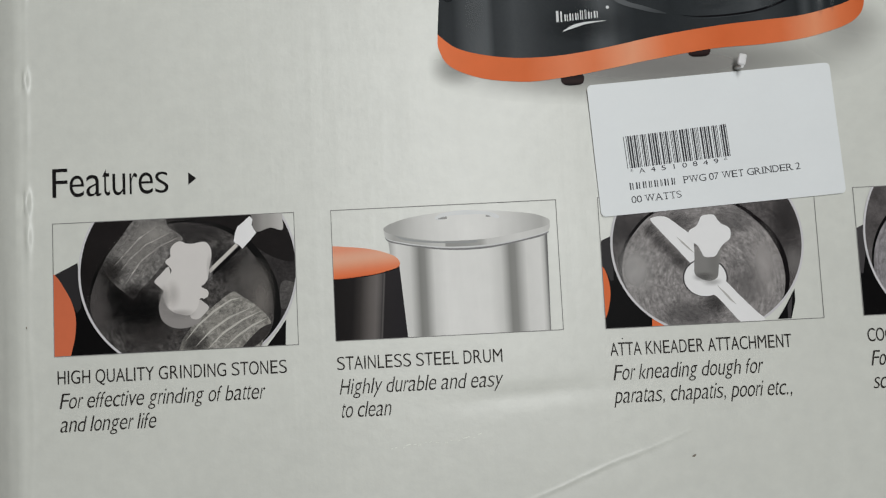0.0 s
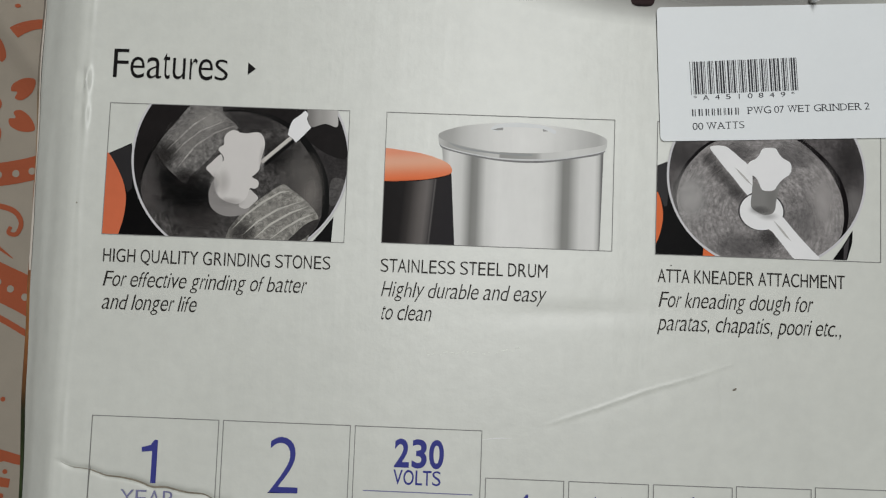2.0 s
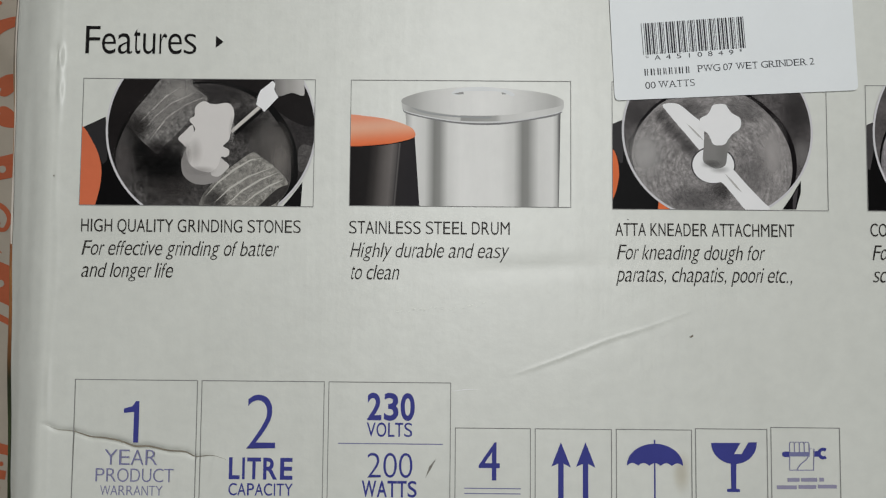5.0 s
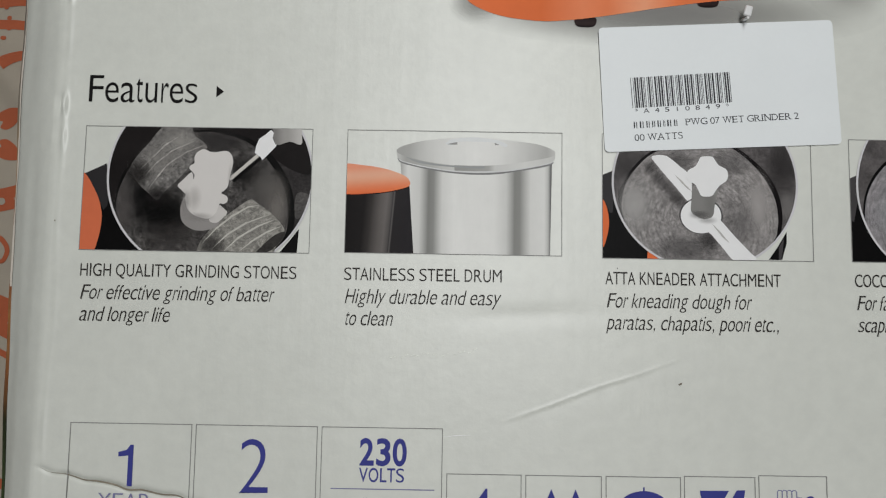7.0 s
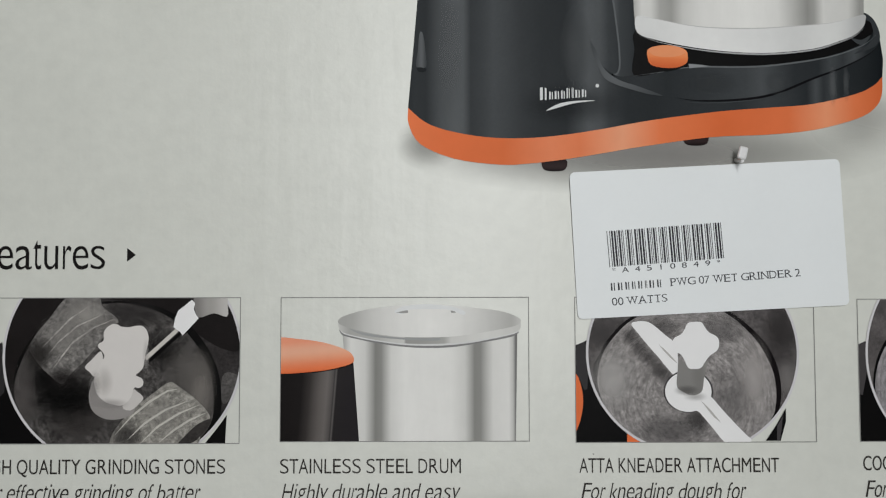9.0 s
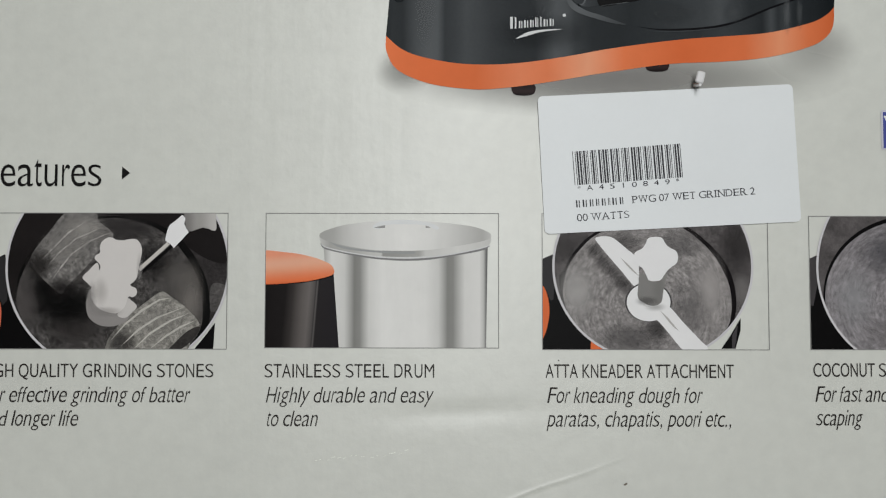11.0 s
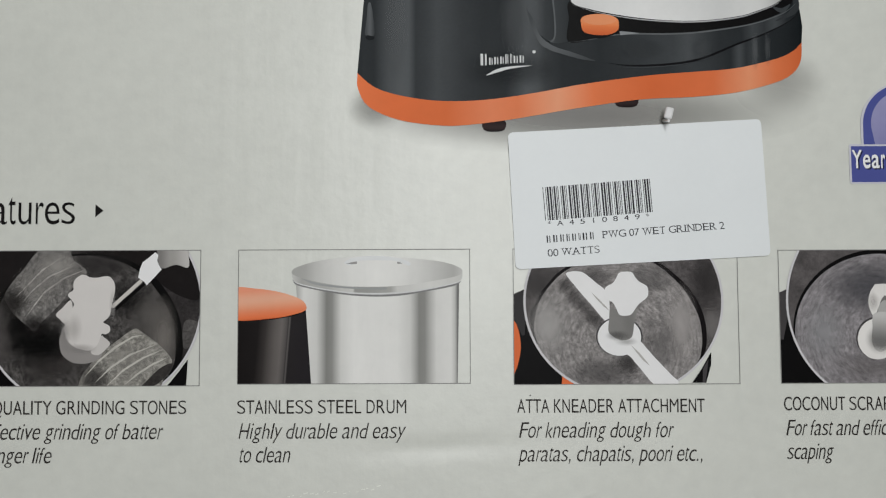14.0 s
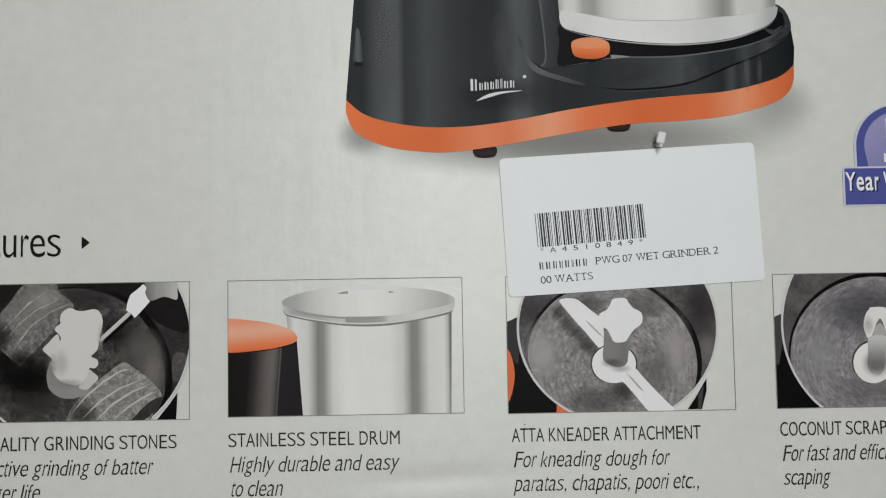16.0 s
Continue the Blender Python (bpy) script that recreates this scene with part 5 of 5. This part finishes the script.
part("stain", area(bmesh.new(), oval(119, -140, 4, 9), 1), soft_spot("brown_stain", (119, -140), (4, 9), ink(168, 156, 128), 0.3), carton)

# ---- prints: warranty badge ----
badge_edge = printed("badge_edge_ink", ink(176, 176, 184))
badge = part("warranty_badge", area(bmesh.new(), [(213.0, 22.2), (251.0, 22.2), (251.6, 22.8), (251.6, 35.6), (251.0, 36.2), (247.0, 36.2)] + oval(231.9, 42.9, 15.2, 15.0, 0, 180, 40) + [(216.8, 36.2), (213.0, 36.2), (212.4, 35.6), (212.4, 22.8)], 2), badge_edge, carton, "blue printed warranty badge")
badge_blue = printed("badge_blue_ink", ink(70, 76, 132))
print_on("arch", [(217.6, 36)] + oval(232, 43.0, 14.4, 14.3, 180, 0, 40) + [(246.4, 36)], 3, badge_blue, parent=badge)
print_on("disc", [(221.6, 36)] + oval(232, 43.3, 11.6, 11.6, 190, -10, 40) + [(242.4, 36)], 4, printed("lilac_ink", ramp=((225, 54), (240, 35), None, [(0, ink(132, 131, 164)), (1, ink(110, 110, 152))])), parent=badge)
print_on("plate", [(213.1, 22.8), (250.9, 22.8), (250.9, 35.4), (213.1, 35.4)], 5, badge_blue, parent=badge)
navy = printed("navy_ink", ink(36, 38, 62))
words("numeral_edge", "5", 227.9, 236.7, 36.6, 15.6, navy, badge, 6, weight=0.02)
words("numeral", "5", 227.1, 235.9, 37.1, 15.6, white_ink, badge, 7, weight=0.015)
words("badge_text_edge", "Year Warranty", 213.8, 249.2, 27.4, 6.3, navy, badge, 6, weight=0.02)
words("badge_text", "Year Warranty", 213.3, 248.7, 27.8, 6.3, white_ink, badge, 7, weight=0.016)
for x0, x1 in ((227.2, 230.0), (230.7, 237.0)):
    print_on("small_print", [(x0, 23.4), (x1, 23.4), (x1, 25.0), (x0, 25.0)], 8, printed("faint_lilac_ink", ink(122, 124, 168)), parent=badge)

# ---- the price tag and its pin ----
tag_paper = plain("tag_paper", ink(208, 212, 213, 1.36), 0.5, 0.985, 1.01, 40, 0.00003, 700, 0.006)
tag_ink = printed("tag_ink", ink(54, 54, 58), mottle=0.2, speckle=0.25)


def tag_rise(x, y):
    """The tag leans on its pin: flat at its foot, lifted at its top, with a slight curl."""
    s = (y + 7) / 50
    return FACE + 0.0006 + 0.0005 * s + 0.0001 * max(0, (137 - x) / 43) ** 2


def tag_card():
    cx, cy, w, h, r = 138.7, 18.9, 88.2, 47.6, 1.7
    ring = []
    for qx, qy, a0 in ((w / 2 - r, h / 2 - r, 0), (-w / 2 + r, h / 2 - r, 90), (-w / 2 + r, -h / 2 + r, 180), (w / 2 - r, -h / 2 + r, 270)):
        ring += [(qx + r * math.cos(radians(a0 + 15 * k)), qy + r * math.sin(radians(a0 + 15 * k))) for k in range(7)]
    c, s = math.cos(radians(2.9)), math.sin(radians(2.9))
    bm = bmesh.new()
    face = bm.faces.new([bm.verts.new(((cx + x * c - y * s) / 1000, (cy + x * s + y * c) / 1000, 0)) for x, y in ring])
    face.normal_update()
    bmesh.ops.triangulate(bm, faces=[face], ngon_method="BEAUTY")
    for _ in range(3):
        bmesh.ops.subdivide_edges(bm, edges=[e for e in bm.edges if e.calc_length() > 0.006], cuts=1)
        bmesh.ops.triangulate(bm, faces=bm.faces[:])
    bmesh.ops.recalc_face_normals(bm, faces=bm.faces)
    if bm.faces[0].normal.z < 0:
        bmesh.ops.reverse_faces(bm, faces=bm.faces)
    out = bmesh.ops.extrude_face_region(bm, geom=bm.faces[:])
    lower = [v for v in bm.verts if v not in out["geom"]]
    for v in bm.verts:
        v.co.z = tag_rise(v.co.x * 1000, v.co.y * 1000)
    for v in lower:
        v.co.z -= 0.0002
    bmesh.ops.recalc_face_normals(bm, faces=bm.faces)
    return bm


def onto_tag(ob, lift=0.00005):
    for v in ob.data.vertices:
        v.co.z = tag_rise(v.co.x * 1000, v.co.y * 1000) + lift
    return ob


price_tag = tagged(part("price_tag", tag_card(), tag_paper, None), "white paper barcode tag pinned to the carton", "price tag")
CODE = {"*": "nwnnwnwnn", "A": "wnnnnwnnw", "4": "nnnwwnnnw", "5": "wnnwwnnnn", "1": "wnnwnnnnw", "0": "nnnwwnwnn", "8": "wnnwnnwnn", "9": "nnwwnnwnn"}
runs = []
for ch in "*A4510849*":
    runs += [(k % 2 == 0, 2.4 if c == "w" else 1.0) for k, c in enumerate(CODE[ch])] + [(False, 1.0)]
unit, u = 37.6 / sum(w for _, w in runs), 0.0
slope = Vector((0.9971, 0.0766))
for dark_run, w in runs:
    if dark_run:
        a, b = u * unit + 0.02, (u + w) * unit - 0.02
        corners = [Vector((105.3, 21.3)) + slope * q + Vector((0.078 * r, -r)) for q, r in ((a, 0), (b, 0), (b, 11.6), (a, 11.6))]
        onto_tag(part("bar", area(bmesh.new(), [tuple(q) for q in corners], 0), tag_ink, price_tag))
    u += w
onto_tag(words("barcode_text", "*  A  4  5  1  0  8  4  9  *", 107.2, 142.3, 7.7, 1.7, tag_ink, price_tag, turn=4.4))
x = 106.6
for w in (1.9, 2.1, 1.8, 1.6, 1.9, 1.0, 2.2, 1.8):
    y = 2.1 + 0.073 * (x - 106.6)
    for a, b in ((0.05, 0.3), (0.55, 0.72)):
        onto_tag(part("name_bar", area(bmesh.new(), [(x + w * a, y), (x + w * b, y), (x + w * b - 0.15, y + 2.45), (x + w * a - 0.15, y + 2.45)], 0), tag_ink, price_tag))
    x += w + 0.36
onto_tag(words("tag_text", "PWG 07 WET GRINDER 2", 125.9, 168.3, 3.55, 2.45, tag_ink, price_tag, turn=4.2, weight=-0.006, serif=True))
onto_tag(words("tag_text", "00 WATTS", 107.0, 125.0, -2.75, 2.45, tag_ink, price_tag, turn=4.2, weight=-0.006, serif=True))

nylon = plain("white_nylon", (0.8, 0.8, 0.8, 1), 0.35)
pin = empty("tag_pin", (0.1488, 0.0435, FACE))
bm = boxed(0.1469, 0.0440, FACE + 0.0046, 0.1498, 0.0482, FACE + 0.0060, 0.0007, 3)
bmesh.ops.rotate(bm, verts=bm.verts, cent=(0.1484, 0.0461, FACE + 0.006), matrix=Matrix.Rotation(radians(-14), 3, "Z"))
part("paddle", bm, nylon, pin)
bm = bmesh.new()
bmesh.ops.create_cone(bm, cap_ends=True, segments=10, radius1=0.0007, radius2=0.0005, depth=0.0058)
bmesh.ops.transform(bm, verts=bm.verts, matrix=Matrix.Translation((0.1481, 0.0440, FACE + 0.0030)) @ Matrix.Rotation(radians(12), 4, "X"))
part("stem", bm, nylon, pin)
tagged(pin, "white plastic tag pin through the paper tag", "tag pin")

# ---- the tube light ----
lamp_white = plain("white_enamel", (0.8, 0.8, 0.8, 1), 0.4)
tube = empty("tube_light", (LAMP[0], LAMP[1], TOP))
part("housing", boxed(LAMP[0] - 0.035, LAMP[1] - 0.63, TOP - 0.05, LAMP[0] + 0.035, LAMP[1] + 0.63, TOP, 0.005), lamp_white, tube)
tagged(tube, "white ceiling tube light fitting", "tube light")
